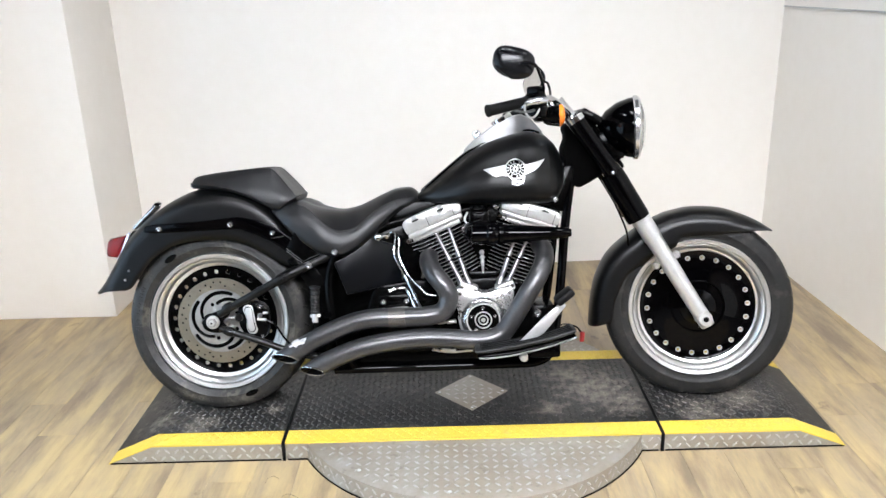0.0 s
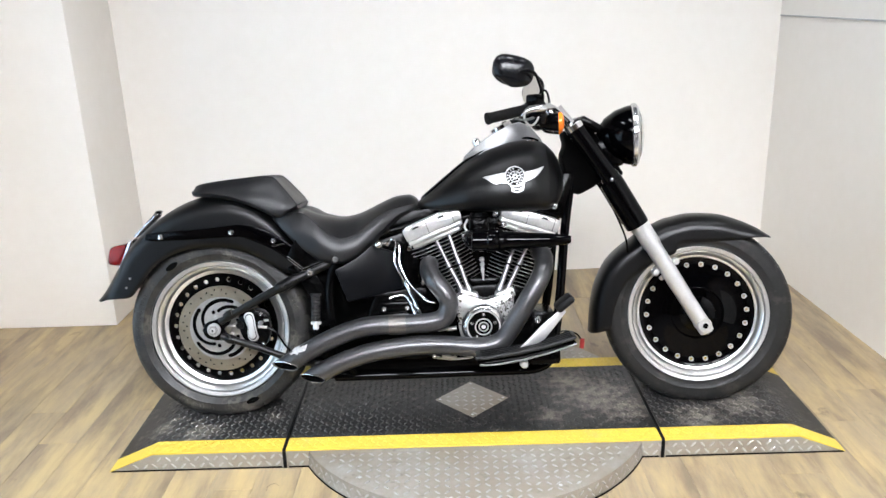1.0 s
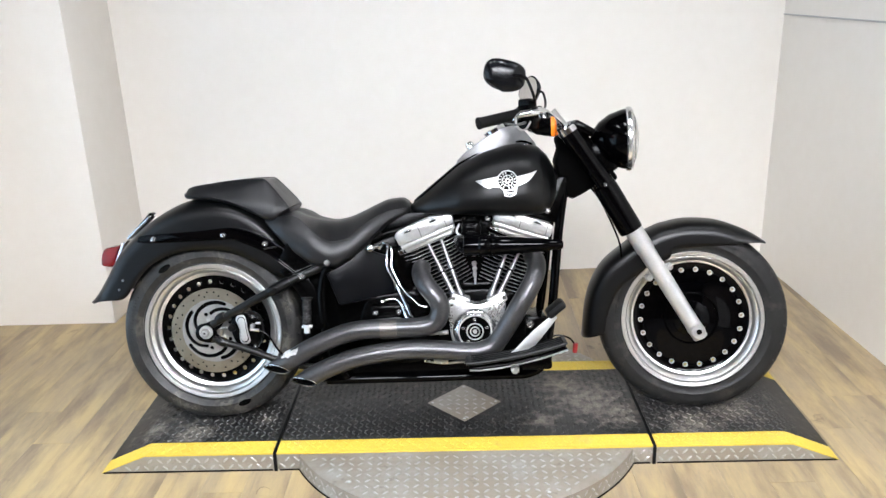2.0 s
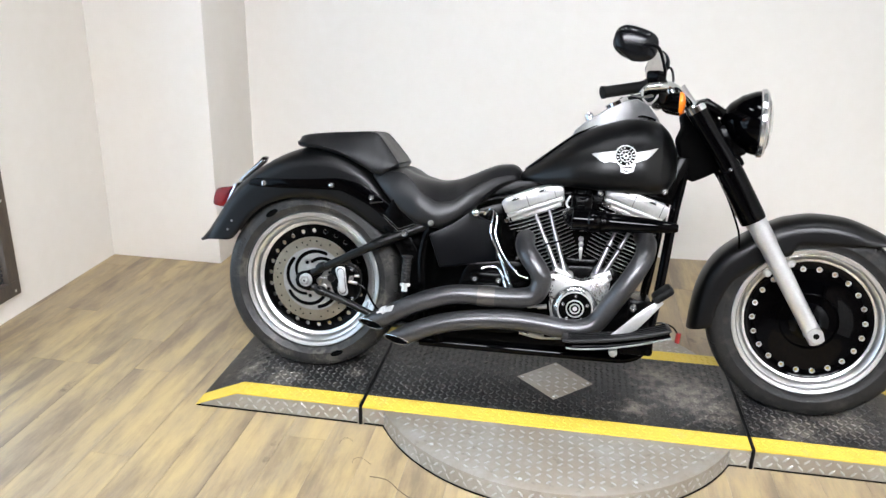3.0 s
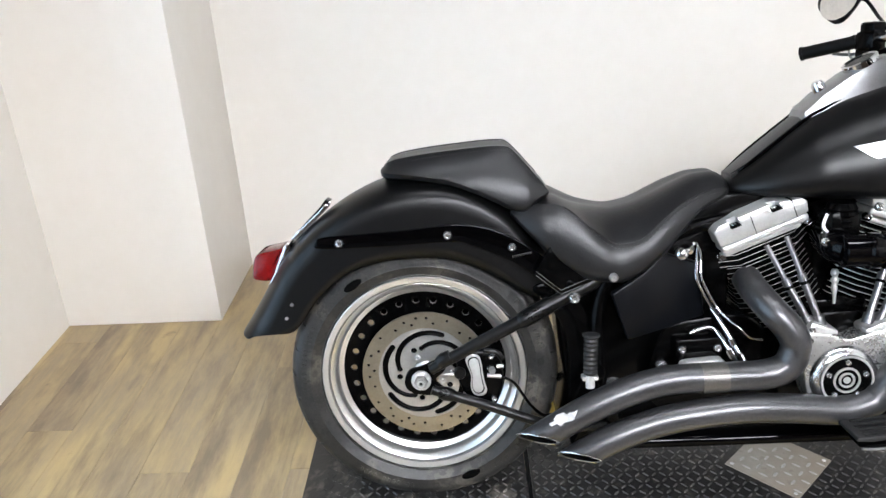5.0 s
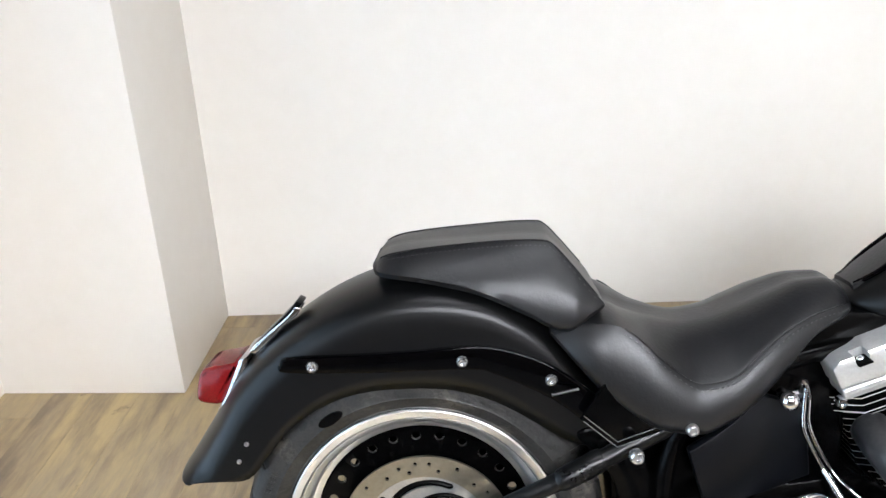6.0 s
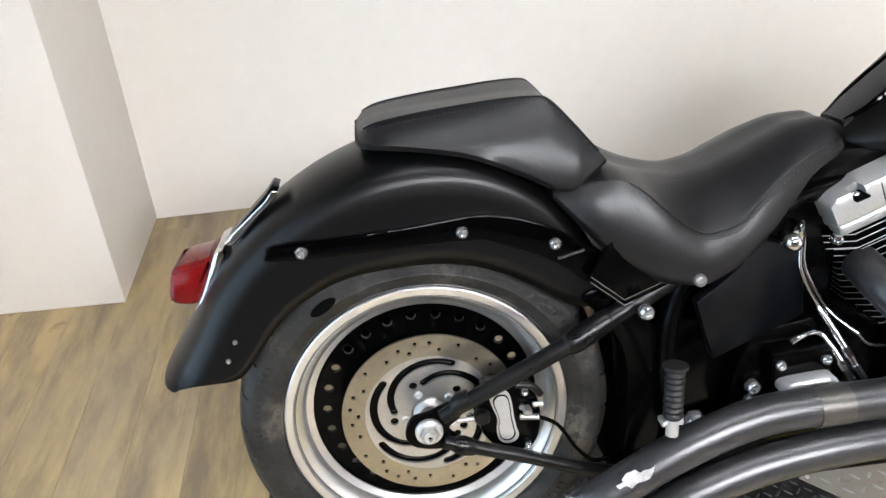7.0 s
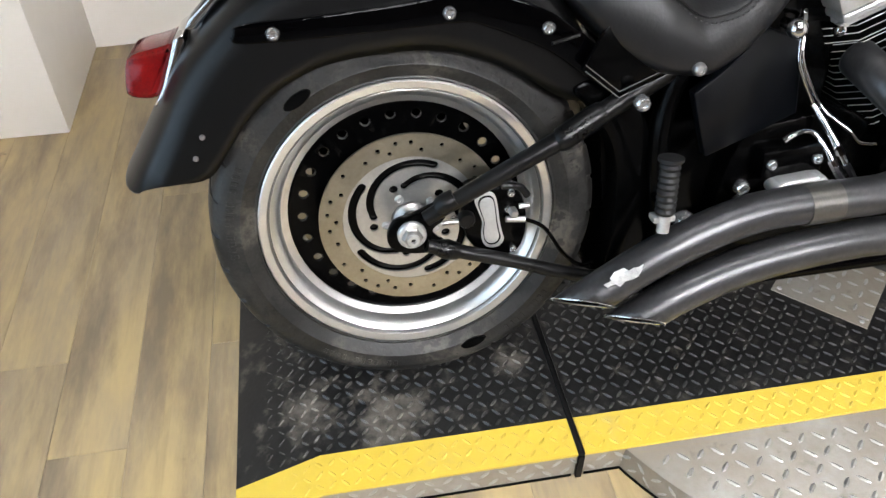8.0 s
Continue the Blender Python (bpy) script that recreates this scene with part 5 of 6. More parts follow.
def front_end():
    for s, dx in ((-1, 0.0), (1, 0.034)):
        y = 0.122 * s - 0.008
        low = part("fork_leg", tube([(1.658 + dx, y, 0.251), (1.643 + dx, y, 0.277), (1.591 + dx, y, 0.363), (1.540 + dx, y, 0.448), (1.482 + dx, y, 0.544), (1.474 + dx, y, 0.557), (1.416 + dx, y, 0.654)], [0.0235, 0.0255, 0.0255, 0.027, 0.0275, 0.0305, 0.0305], 22, 5), ALLOY, bike, "satin aluminium fork leg")
        part("fork_shroud", tube([(1.358 + dx, y, 0.756), (1.231 + dx, y * 0.95, 0.945)], 0.031, 22, 3), GLOSS, bike, "gloss black upper fork tube")
        slider = part("fork_cover", tube([(1.428 + dx, y, 0.622), (1.424 + dx, y, 0.629), (1.350 + dx, y, 0.757), (1.346 + dx, y, 0.764)], [0.037, 0.0395, 0.0395, 0.036], 24, 2), GLOSS, bike, "gloss black lower fork cover")
        bolt(slider, 1.341 + dx, y - 0.034 if s < 0 else y + 0.034, 0.772, 0.006)
        part("fork_cap", tube([(1.234 + dx, y * 0.95, 0.941), (1.225 + dx, y * 0.95, 0.955)], 0.0325, 20, 1), CHROME, bike)
        part("fork_axle_clamp", lathe([(0.0001, y - 0.034), (0.011, y - 0.034), (0.012, y - 0.030), (0.022, y - 0.030), (0.025, y - 0.022), (0.025, y + 0.022)], (1.643 + dx, 0, 0.277), n=24), ALLOY, low)
    part("axle_end", lathe([(0.0001, -0.166), (0.009, -0.166), (0.009, -0.150)], (1.643, 0, 0.277), n=16), DARK, bike)
    for x, y, z in ((1.493, -0.112, 0.455), (1.556, -0.124, 0.492)):
        bolt(bike, x, y, z, 0.013, material=ALLOY)
    for z, x in ((0.955, 1.262), (0.775, 1.325)):
        part("triple_clamp", box((x + 0.02, -0.004, z), (0.075, 0.26, 0.028), Matrix.Rotation(radians(30), 3, "Y"), 0.008), BLACK, bike)
    C = (1.437, -0.026, 0.915)
    ax = (math.cos(radians(STEER)), math.sin(radians(STEER)), 0)
    h = part("headlight", lathe([(0.0001, -0.120), (0.030, -0.112), (0.060, -0.090), (0.085, -0.055), (0.099, -0.015), (0.101, 0.0)], C, ax, 48), GLOSS, bike, "gloss black headlight bucket")
    part("trim_ring", lathe([(0.101, -0.002), (0.107, 0.002), (0.107, 0.014), (0.098, 0.022), (0.094, 0.020)], C, ax, 48), SATIN, h, "chrome headlight ring")
    part("reflector", lathe([(0.0001, -0.06), (0.05, -0.045), (0.085, -0.01), (0.095, 0.012)], C, ax, 40), CHROME, h)
    part("lens", lathe([(0.0001, 0.042), (0.035, 0.040), (0.068, 0.033), (0.088, 0.024), (0.095, 0.016), (0.0945, 0.012), (0.067, 0.029), (0.035, 0.036), (0.0001, 0.038)], C, ax, 40), GLASS, h)
    part("headlight_mount", box((1.36, -0.015, 0.86), (0.10, 0.09, 0.10), bevel=0.02), BLACK, bike)


def controls():
    px, turn = 1.225, Matrix.Translation((1.225, 0, 0)) @ Matrix.Rotation(radians(STEER), 4, "Z") @ Matrix.Translation((-1.225, 0, 0))

    def put(name, bm, material, parent=bike, label=""):
        bm.transform(turn)
        return part(name, bm, material, parent, label)

    put("handlebar", tube([(1.00, -0.375, 0.980), (1.10, -0.31, 1.002), (1.165, -0.245, 1.010), (1.205, -0.14, 0.985), (1.225, -0.06, 0.962), (1.225, 0.06, 0.962), (1.205, 0.14, 0.985), (1.165, 0.245, 1.010), (1.10, 0.31, 1.002), (1.00, 0.375, 0.980)], 0.0125, 16, 6), CHROME, label="chrome pulled-back handlebar")
    for s in (-1, 1):
        g = put("grip", tube([(0.985, 0.385 * s, 0.977), (1.10, 0.312 * s, 1.002)], 0.0168, 18, 1), GRIP, label="ribbed black rubber grip")
        for f in (0.0, 0.95):
            p, q = Vector((0.985, 0.385 * s, 0.977)), Vector((1.10, 0.312 * s, 1.002))
            put("grip_flange", tube([p.lerp(q, f), p.lerp(q, f + 0.05)], 0.0185, 18, 1), GRIP, g)
        put("switch_housing", box((1.125, 0.290 * s, 1.002), (0.055, 0.055, 0.052), Matrix.Rotation(radians(35 * s), 3, "Z"), 0.012), BLACK)
        put("switch_block", box((1.130, 0.300 * s, 0.972), (0.060, 0.050, 0.036), Matrix.Rotation(radians(30 * s), 3, "Z"), 0.010), BLACK)
        put("reservoir", box((1.126, 0.280 * s, 1.034), (0.046, 0.044, 0.030), Matrix.Rotation(radians(30 * s), 3, "Z"), 0.008), BLACK)
        put("lever_perch", tube([(1.086, 0.338 * s, 0.982), (1.096, 0.338 * s, 0.992), (1.112, 0.336 * s, 1.000), (1.136, 0.330 * s, 1.003), (1.160, 0.318 * s, 1.004)], [0.004, 0.007, 0.010, 0.012, 0.009], 16, 4), SATIN, label="polished lever perch")
        put("lever", tube([(1.135, 0.310 * s, 0.982), (1.108, 0.335 * s, 0.972), (1.090, 0.360 * s, 0.970), (1.066, 0.385 * s, 0.974)], [0.006, 0.005, 0.0045, 0.005], 10, 5, flat=0.6), DULL, label="dull grey hand lever")
        m = put("mirror", mirror_shell(s), MIRROR_SHELL, label="glossy black rounded mirror on a curved stem")
        put("mirror_glass", mirror_glass(s), MIRROR, m)
        stem = [(1.094, -0.418, 1.106), (1.112, -0.424, 1.107), (1.131, -0.410, 1.099), (1.142, -0.370, 1.074), (1.150, -0.325, 1.045), (1.150, -0.290, 1.035)] if s < 0 else [(1.120, 0.440, 1.104), (1.150, 0.425, 1.108), (1.163, 0.360, 1.062), (1.158, 0.270, 1.030)]
        put("mirror_stem", tube(stem, 0.0048, 10, 5), GLOSS, m)
        t = put("turn_signal", lathe([(0.0001, -0.062), (0.014, -0.060), (0.023, -0.046), (0.028, -0.018), (0.030, 0.0)], (1.196, 0.255 * s, 0.962), (1, 0, 0), 28), GLOSS, label="gloss black bullet turn signal")
        put("lens", lathe([(0.030, 0.0), (0.031, 0.004), (0.029, 0.011), (0.020, 0.016), (0.0001, 0.018)], (1.196, 0.255 * s, 0.962), (1, 0, 0), 28), AMBER, t, "amber lens")
        put("signal_stalk", tube([(1.175, 0.245 * s, 0.985), (1.160, 0.235 * s, 1.008)], 0.010, 10, 1), CHROME, t)
        put("bar_riser", tube([(1.248, 0.05 * s, 0.935), (1.205, 0.05 * s, 0.990), (1.188, 0.05 * s, 1.010)], [0.022, 0.022, 0.024], 16, 3), CHROME, label="chrome handlebar riser")
        put("cable_loop", tube([(1.094, 0.348 * s, 0.990), (1.096, 0.349 * s, 0.968), (1.111, 0.347 * s, 0.953), (1.127, 0.342 * s, 0.960), (1.140, 0.325 * s, 0.985)], 0.0030, 8, 5), CARRIER)


def mirror_shell(s):
    """A rounded shell, squarer at its outer end, with a shallow back."""
    bm = bmesh.new()
    bmesh.ops.create_uvsphere(bm, u_segments=32, v_segments=18, radius=1)
    for v in bm.verts:
        x, z = v.co.x, v.co.z
        x, z = math.copysign(abs(x) ** 0.68, x), math.copysign(abs(z) ** 0.68, z)
        cut = max(-x, 0.0) * max(-z, 0.0) if s < 0 else 0.0
        v.co.x, v.co.z = x * 0.063 * (1.0 - 0.25 * cut), z * 0.047 * (1.0 - 0.12 * x) * (1.0 - 0.6 * cut)
        v.co.y *= 0.026 if v.co.y * s > 0 else 0.008
    bm.transform(mirror_pose(s))
    return bm


def mirror_pose(s):
    if s < 0:
        return Matrix.Translation((1.066, -0.380, 1.112)) @ Matrix.Rotation(radians(12), 4, "Z") @ Matrix.Rotation(radians(9), 4, "Y")
    return Matrix.Translation((1.098, 0.455, 1.115)) @ Matrix.Rotation(radians(-46), 4, "Z") @ Matrix.Rotation(radians(-46), 4, "Y") @ Matrix.Diagonal((0.98, 1, 1.06, 1))


def mirror_glass(s):
    bm = lathe([(0.0001, 0.0), (0.9, 0.0), (0.9, 0.001), (0.0001, 0.001)], (0, 0, 0), (0, 1, 0), 32)
    for v in bm.verts:
        v.co.x, v.co.z, v.co.y = v.co.x * 0.069, v.co.z * 0.047, -s * (0.0072 + v.co.y)
    bm.transform(mirror_pose(s))
    return bm


def rear_lights(dx=0.010):
    lens = curve2([(-0.371, 0.552), (-0.369, 0.580), (-0.362, 0.600), (-0.349, 0.609), (-0.320, 0.614), (-0.295, 0.617), (-0.304, 0.596), (-0.318, 0.566), (-0.331, 0.546), (-0.350, 0.544)], 40, True)
    t = part("tail_light", prism(lens, -0.047, 0.047, 0.008, segments=3), RED_LENS, bike, "red tail light lens")
    part("bezel", prism([(-0.338, 0.533), (-0.320, 0.562), (-0.304, 0.598), (-0.292, 0.626), (-0.276, 0.634), (-0.276, 0.616), (-0.292, 0.584), (-0.318, 0.540)], -0.053, 0.053, 0.004), CHROME, t, "chrome tail light bezel")
    part("light_base", prism([(-0.320, 0.540), (-0.278, 0.622), (-0.240, 0.622), (-0.290, 0.545)], -0.04, 0.04, 0.004), BLACK, t)
    b = part("plate_bracket", prism([(x + dx, z) for x, z in [(-0.284, 0.640), (-0.274, 0.652), (-0.214, 0.702), (-0.199, 0.719), (-0.191, 0.714), (-0.197, 0.704), (-0.216, 0.688), (-0.268, 0.638)]], -0.054, -0.046, 0.002), CHROME, bike, "chrome plate bracket")
    part("bracket_arm", prism([(x + dx, z) for x, z in [(-0.284, 0.640), (-0.274, 0.652), (-0.214, 0.702), (-0.199, 0.719), (-0.191, 0.714), (-0.197, 0.704), (-0.216, 0.688), (-0.268, 0.638)]], -0.018, -0.012, 0.002), CHROME, b)
    part("plate_back", prism([(x + dx, z) for x, z in [(-0.278, 0.648), (-0.212, 0.710), (-0.198, 0.727), (-0.188, 0.722), (-0.206, 0.704), (-0.268, 0.646)]], -0.052, -0.010, 0.002), BLACK, b)


def small_parts():
    pts = [(0.872, 0.240), (0.905, 0.238), (1.00, 0.249), (1.10, 0.268), (1.182, 0.292), (1.190, 0.300), (1.182, 0.304), (1.10, 0.281), (1.00, 0.262), (0.905, 0.250), (0.874, 0.249)]
    fb = part("floorboard_pad", prism(pts, -0.345, -0.262, 0.004), PEG_RUBBER, bike, "black ribbed rubber floorboard pad")
    for k in range(4):
        y = -0.335 + 0.020 * k
        part("pad_rib", tube([(0.89, y, 0.250), (1.00, y, 0.263), (1.10, y, 0.282), (1.175, y, 0.303)], 0.003, 6, 4), GRIP, fb)
    part("floorboard", prism([(0.880, 0.226), (0.905, 0.220), (1.00, 0.229), (1.10, 0.250), (1.186, 0.276), (1.188, 0.284), (1.10, 0.260), (1.00, 0.240), (0.905, 0.231)], -0.340, -0.255, 0.003), BLACK, bike, "black floorboard tray")
    part("floorboard_edge", tube([(0.885, -0.341, 0.223), (0.92, -0.341, 0.222), (1.00, -0.341, 0.231), (1.10, -0.341, 0.252), (1.188, -0.341, 0.279)], 0.0030, 8, 5), DULL, bike)
    part("floorboard_mount", tube([(1.020, -0.30, 0.224), (1.022, -0.20, 0.215), (1.03, -0.11, 0.20)], 0.014, 12, 4), BLACK, bike)
    part("mount_boss", lathe([(0.0001, -0.320), (0.008, -0.320), (0.012, -0.316), (0.0135, -0.300), (0.0135, -0.28)], (1.026, 0, 0.212), n=20), SILVER, bike)
    for x, z in ((1.075, 0.222), (1.105, 0.226), (1.12, 0.215)):
        bolt(bike, x, -0.25, z, 0.010, material=BLACK)
    part("mount_bracket", box((1.10, -0.20, 0.215), (0.10, 0.10, 0.05), bevel=0.01), BLACK, bike)
    arm = part("pedal_arm", prism([(1.010, 0.262), (1.050, 0.266), (1.091, 0.288), (1.116, 0.317), (1.162, 0.374), (1.150, 0.386), (1.130, 0.371), (1.087, 0.336), (1.027, 0.277)], -0.310, -0.305, 0.002), ALLOY, bike, "steel brake pedal arm")
    part("pedal_pad", box((1.156, -0.305, 0.403), (0.066, 0.075, 0.026), Matrix.Rotation(radians(-38), 3, "Y"), 0.010), GRIP, arm, "black rubber brake pedal pad")
    caliper = part("rear_caliper", prism(curve2([(0.095, 0.375), (0.150, 0.385), (0.185, 0.360), (0.190, 0.300), (0.170, 0.262), (0.120, 0.270), (0.095, 0.300), (0.088, 0.340)], 36, True), -0.138, -0.085, 0.008), BLACK, bike, "black rear brake caliper")
    bean = curve2([(0.108, 0.366), (0.114, 0.377), (0.127, 0.380), (0.139, 0.374), (0.144, 0.352), (0.146, 0.330), (0.150, 0.308), (0.153, 0.293), (0.145, 0.282), (0.130, 0.281), (0.120, 0.290), (0.117, 0.308), (0.119, 0.328), (0.113, 0.348)], 56, True)
    part("caliper_badge", prism(bean, -0.1405, -0.137, 0.001), ALLOY, caliper, "bean-shaped steel caliper badge")
    for name, fx, fz, y0, material in (("badge_groove", 0.78, 0.88, -0.1412, DARK), ("badge_field", 0.66, 0.82, -0.1420, ALLOY)):
        part(name, prism([(0.1290 + (x - 0.1290) * fx, 0.331 + (z - 0.331) * fz) for x, z in bean], y0, -0.140, 0.0003), material, caliper)
    part("caliper_boss", lathe([(0.0001, -0.150), (0.011, -0.150), (0.013, -0.147), (0.014, -0.136)], (0.094, 0, 0.338), n=20), FRAME_BLACK, caliper)
    part("pad_pin", tube([(0.055, -0.143, 0.337), (0.083, -0.143, 0.337)], 0.0042, 10, 1), CARRIER, caliper)
    part("caliper_rib", tube([(0.150, -0.140, 0.388), (0.176, -0.142, 0.384), (0.190, -0.140, 0.366)], 0.006, 10, 4), FRAME_BLACK, caliper)
    part("bleed_nipple", tube([(0.176, -0.146, 0.352), (0.192, -0.146, 0.352)], [0.0042, 0.0055, 0.0038], 10, 2), ALLOY, caliper)
    part("banjo_bolt", lathe([(0.0001, -0.158), (0.006, -0.158), (0.0075, -0.155), (0.0075, -0.142)], (0.166, 0, 0.344), n=6), CARRIER, caliper, angle=20)
    for x, z in ((0.165, 0.372), (0.160, 0.345), (0.168, 0.272), (0.075, 0.338)):
        bolt(caliper, x, -0.139, z, 0.006)
    part("banjo_fitting", tube([(0.155, -0.146, 0.332), (0.185, -0.146, 0.328)], 0.005, 10, 1), CARRIER, caliper)
    part("brake_hose", tube([(0.185, -0.146, 0.328), (0.215, -0.148, 0.310), (0.245, -0.150, 0.262), (0.275, -0.148, 0.232), (0.30, -0.14, 0.228)], 0.0035, 8, 6), BLACK, caliper)
    peg = part("foot_peg", lathe([(0.0001, 0.0)] + [(0.0155 if k % 2 else 0.0132, 0.004 + 0.0048 * k) for k in range(17)] + [(0.0185, 0.085), (0.0185, 0.090), (0.0001, 0.092)], (0.367, -0.243, 0.361), (0.045, 0.08, 1), 18), PEG_RUBBER, bike, "folded ribbed grey rubber passenger peg")
    part("peg_base", tube([(0.366, -0.245, 0.336), (0.367, -0.243, 0.362)], 0.0095, 12, 1), ALLOY, peg)
    part("peg_clevis", box((0.367, -0.236, 0.356), (0.034, 0.022, 0.010), bevel=0.003), ALLOY, peg)
    part("peg_arm", tube([(0.375, -0.235, 0.354), (0.390, -0.205, 0.346), (0.400, -0.140, 0.338)], 0.010, 10, 4), BLACK, peg)
    bolt(bike, 0.425, -0.196, 0.317, 0.016)
    part("seat_catch", tube([(0.220, -0.150, 0.601), (0.262, -0.140, 0.606)], 0.0028, 8, 1), FRAME_BLACK, bike, "short black catch rod")
    for x, z, r in ((0.536, 0.340, 0.012), (0.532, 0.318, 0.009), (0.580, 0.375, 0.009), (0.657, 0.376, 0.009)):
        bolt(bike, x, -0.155, z, r)
    part("gearbox_cover", box((0.617, -0.132, 0.372), (0.105, 0.046, 0.052), bevel=0.008), BLACK, bike)
    cyl = part("clutch_cylinder", box((0.619, -0.167, 0.345), (0.072, 0.034, 0.024), Matrix.Rotation(radians(-4), 3, "Y"), 0.008, segments=3), SILVER, bike, "bright clutch slave cylinder")
    for x, z in ((0.583, 0.342), (0.655, 0.347)):
        part("cylinder_lug", lathe([(0.0001, -0.186), (0.006, -0.186), (0.0095, -0.183), (0.0105, -0.176), (0.0105, -0.155)], (x, 0, z), n=20), SILVER, cyl)
        bolt(cyl, x, -0.187, z, 0.0072, material=CARRIER)
    part("clutch_fitting", tube([(0.590, -0.158, 0.326), (0.56, -0.158, 0.318), (0.535, -0.158, 0.300)], 0.005, 8, 4), CHROME, cyl)
    lines = (("oil_line", 0.0033, [(0.602, -0.130, 0.592), (0.612, -0.112, 0.600), (0.624, -0.100, 0.594), (0.622, -0.104, 0.560), (0.620, -0.113, 0.524), (0.634, -0.118, 0.490), (0.656, -0.123, 0.449)]),
             ("oil_line", 0.0033, [(0.612, -0.118, 0.602), (0.630, -0.084, 0.588), (0.637, -0.086, 0.562), (0.634, -0.098, 0.524), (0.648, -0.108, 0.486), (0.668, -0.118, 0.450), (0.690, -0.138, 0.428), (0.708, -0.150, 0.414)]),
             ("oil_pipe", 0.0056, [(0.652, -0.122, 0.455), (0.664, -0.135, 0.434), (0.680, -0.152, 0.404), (0.694, -0.168, 0.374), (0.708, -0.178, 0.346)]),
             ("oil_line", 0.0024, [(0.708, -0.150, 0.414), (0.724, -0.154, 0.396), (0.752, -0.157, 0.391)]),
             ("oil_pipe", 0.0054, [(0.599, -0.144, 0.408), (0.616, -0.140, 0.414), (0.638, -0.134, 0.416), (0.656, -0.136, 0.410), (0.670, -0.150, 0.390), (0.682, -0.164, 0.366), (0.692, -0.174, 0.346)]))
    for n, r, pts in lines:
        part(n, tube(pts, r, 10, 6), CHROME, bike, "chrome oil line")
    for a, b in (((0.684, -0.157, 0.396), (0.690, -0.164, 0.382)), ((0.696, -0.170, 0.370), (0.709, -0.178, 0.346)), ((0.678, -0.160, 0.374), (0.692, -0.174, 0.346)), ((0.604, -0.126, 0.594), (0.598, -0.136, 0.590))):
        part("line_fitting", tube([a, b], 0.0074, 8, 1), CHROME, bike)
    part("seat_knob", lathe([(0.0001, -0.176), (0.007, -0.1755), (0.0125, -0.171), (0.0145, -0.164), (0.0135, -0.156), (0.009, -0.150), (0.008, -0.130)], (0.574, 0, 0.592), n=20), CHROME, bike, "round chrome knob")
    part("horn_stub", tube([(0.578, -0.140, 0.592), (0.602, -0.130, 0.593)], 0.006, 10, 1), CHROME, bike)
    patch = bmesh.new()
    rng = random.Random(4)
    ring = [(0.310 + (0.018 + 0.015 * rng.random()) * math.cos(a) + 0.010 * math.sin(a), 0.274 + (0.009 + 0.010 * rng.random()) * math.sin(a) + 0.008 * math.cos(a)) for a in np.linspace(0, 2 * math.pi, 22)[:-1]]
    patch.faces.new([patch.verts.new((x, 0, z)) for x, z in ring])
    bmesh.ops.triangulate(patch, faces=patch.faces[:])
    bmesh.ops.subdivide_edges(patch, edges=patch.edges[:], cuts=2, use_grid_fill=True)
    for v in patch.verts:
        line = (v.co.x - 0.251) * 0.56 + 0.222
        off = max(-0.029, min(0.029, (v.co.z - line - 0.010) * 0.87))
        v.co.y = -0.2265 - math.sqrt(0.0316**2 - off**2)
    part("torn_sticker", patch, STICKER, bike, "torn silver sticker")
    for x, z, r in ((0.742, 0.212, 0.010), (0.762, 0.205, 0.007), (0.80, 0.205, 0.007), (0.845, 0.205, 0.006)):
        bolt(bike, x, -0.150, z, r)
    part("linkage_rod", tube([(0.735, -0.150, 0.206), (0.80, -0.152, 0.196), (0.870, -0.150, 0.200)], 0.004, 8, 4), ALLOY, bike)
    part("linkage_joint", box((0.790, -0.150, 0.204), (0.050, 0.012, 0.012), Matrix.Rotation(radians(8), 3, "Y"), 0.003), ALLOY, bike)
    part("regulator", box((1.105, -0.05, 0.275), (0.09, 0.16, 0.13), bevel=0.012), BLACK, bike)
    bolt(bike, 1.090, -0.135, 0.315, 0.014)
    for x in (0.768, 0.80):
        part("sensor_plug", tube([(x - 0.012, -0.152, 0.298), (x + 0.018, -0.152, 0.302)], 0.007, 10, 1), ALLOY, bike)
    bolt(bike, 1.158, -0.13, 0.692, 0.010)
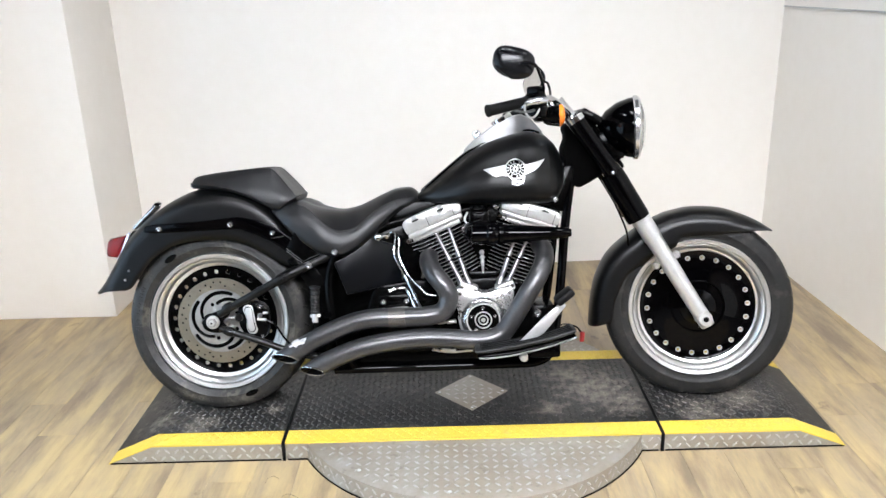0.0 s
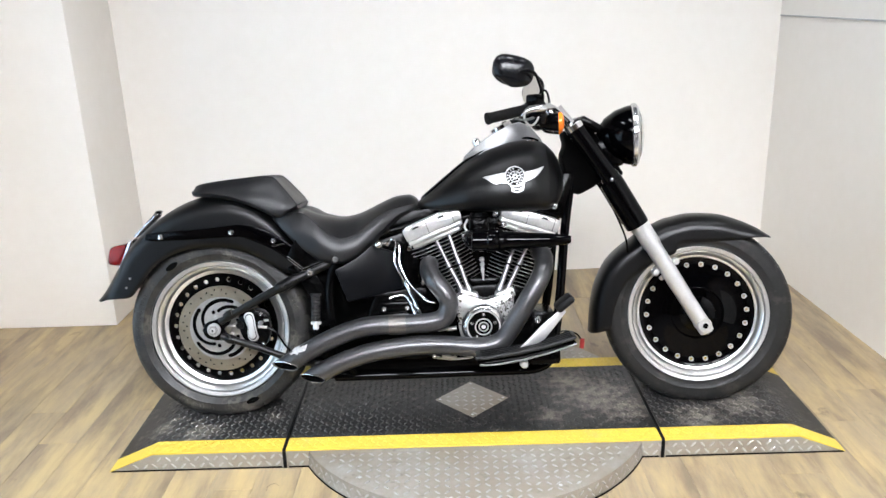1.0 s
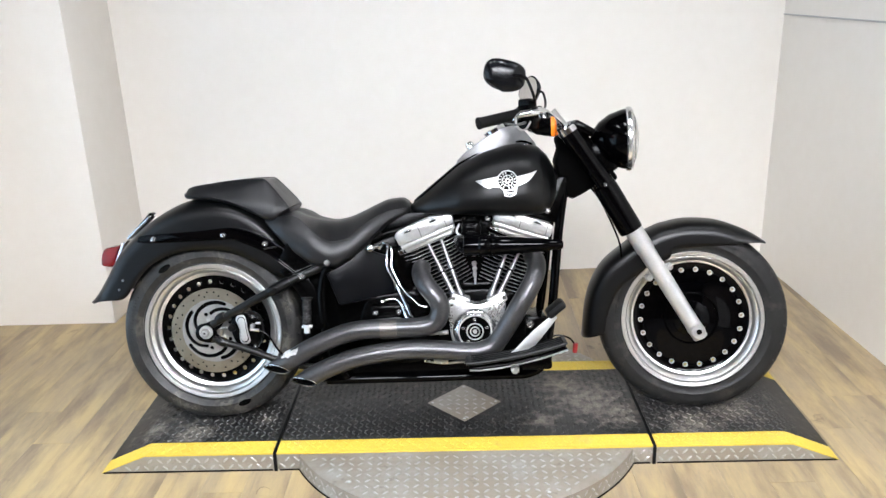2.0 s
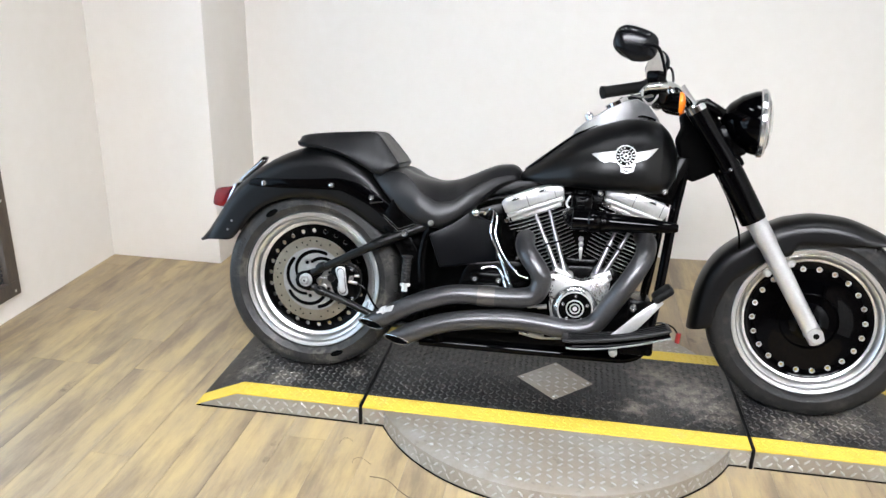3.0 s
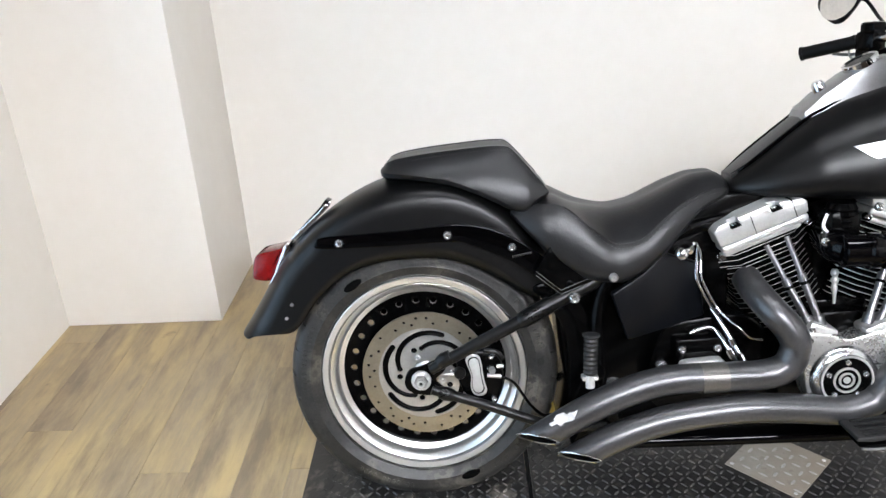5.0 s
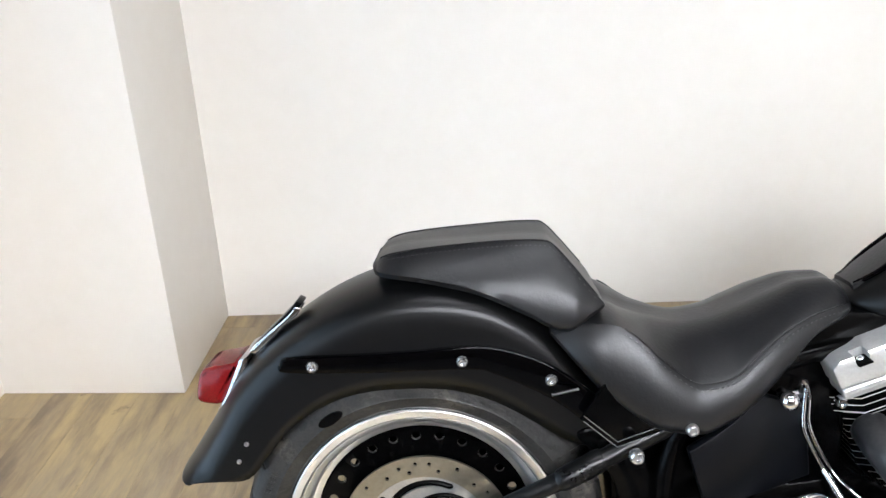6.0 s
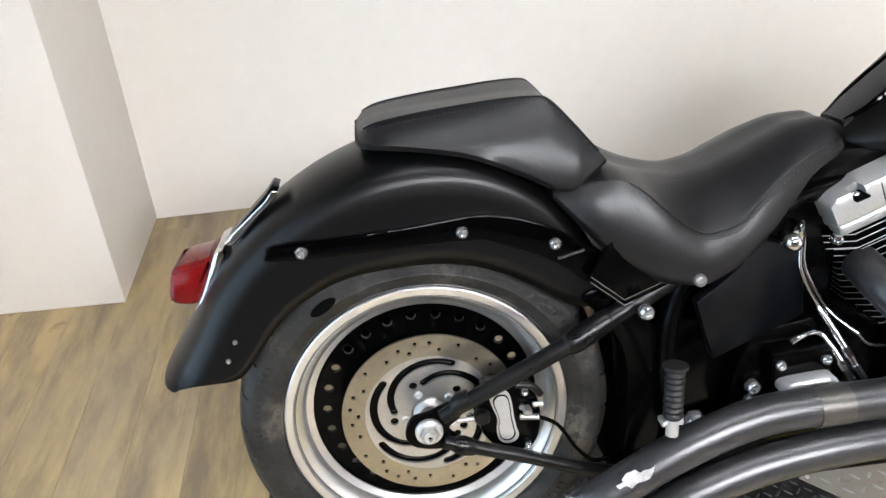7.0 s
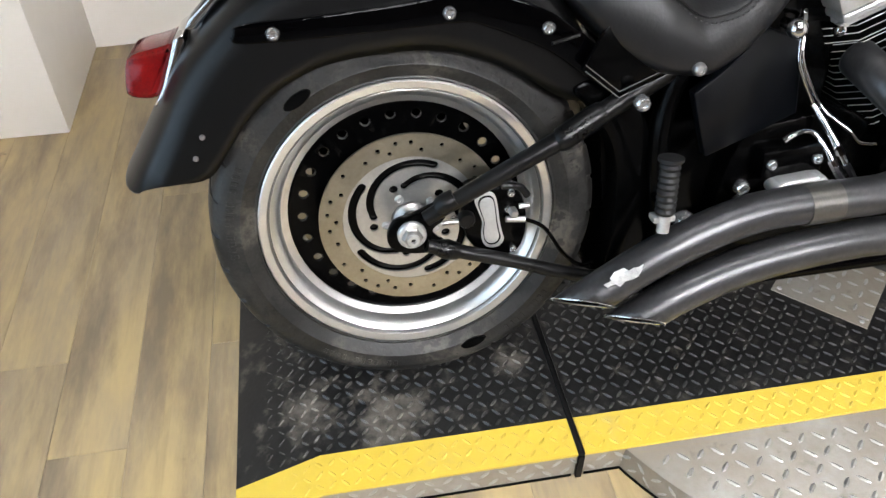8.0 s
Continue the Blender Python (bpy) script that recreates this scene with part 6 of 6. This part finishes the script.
    for k, pts in enumerate(([(1.31, -0.06, 0.76), (1.340, -0.07, 0.715), (1.372, -0.07, 0.650), (1.402, -0.07, 0.575), (1.412, -0.06, 0.52)],)):
        part("brake_cable", tube(pts, 0.0032, 8, 6), BLACK, bike)
    cable = part("charge_lead", tube([(1.14, -0.02, 0.22), (1.19, -0.02, 0.245), (1.235, -0.02, 0.235), (1.254, -0.02, 0.212)], 0.003, 8, 6), BLACK, bike)
    part("lead_cap", tube([(1.258, -0.02, 0.216), (1.255, -0.02, 0.182)], [0.0085, 0.0095, 0.008], 12, 3), REDBIT, cable, "red plug cap")


rear_wheel()
front_wheel()
fenders()
tank()
seats()
exhaust()
engine()
intake()
frame_parts()
front_end()
controls()
rear_lights()
small_parts()


# ---- floor planks ----
def planks():
    floor = bpy.data.objects["floor"]
    wide, long, gap = 0.136, 1.22, 0.0005
    meshes = {}

    def plank(length):
        key = round(length, 2)
        if key not in meshes:
            bm = box((0, 0, 0), (wide - gap, key - gap, 0.006), bevel=0.0006, segments=1)
            me = bpy.data.meshes.new("plank")
            bm.to_mesh(me)
            bm.free()
            me.materials.append(PLANK)
            meshes[key] = me
        return meshes[key]

    rng = random.Random(7)
    x = -0.385 - 8 * wide + wide / 2
    while x < 2.75:
        y = EDGE - rng.choice((0.0, 0.3, 0.5, 0.8, 1.0))
        while y < 1.62:
            y, end = max(y, EDGE), min(y + long, 1.62)
            if end - y > 0.05:
                shared("plank", plank(end - y), floor, Matrix.Translation((x, (y + end) / 2, -0.0032)))
            y = end
        x += wide


planks()


def scratches():
    """Thin curved scratches worn into the planks beside the platform."""
    floor = bpy.data.objects["floor"]
    for r, line in ((0.0011, [(0.205, -0.49), (0.206, -0.468), (0.222, -0.454), (0.243, -0.469)]), (0.0012, [(0.271, -0.58), (0.272, -0.556), (0.293, -0.549), (0.329, -0.576)]), (0.0016, [(0.339, -0.633), (0.391, -0.639), (0.434, -0.677), (0.477, -0.708), (0.518, -0.714)])):
        part("scratch", tube([(x, y, -0.0002) for x, y in line], r, 6, 5, flat=0.5), SCRATCH, floor, "dark curved scratch in the planks")


scratches()
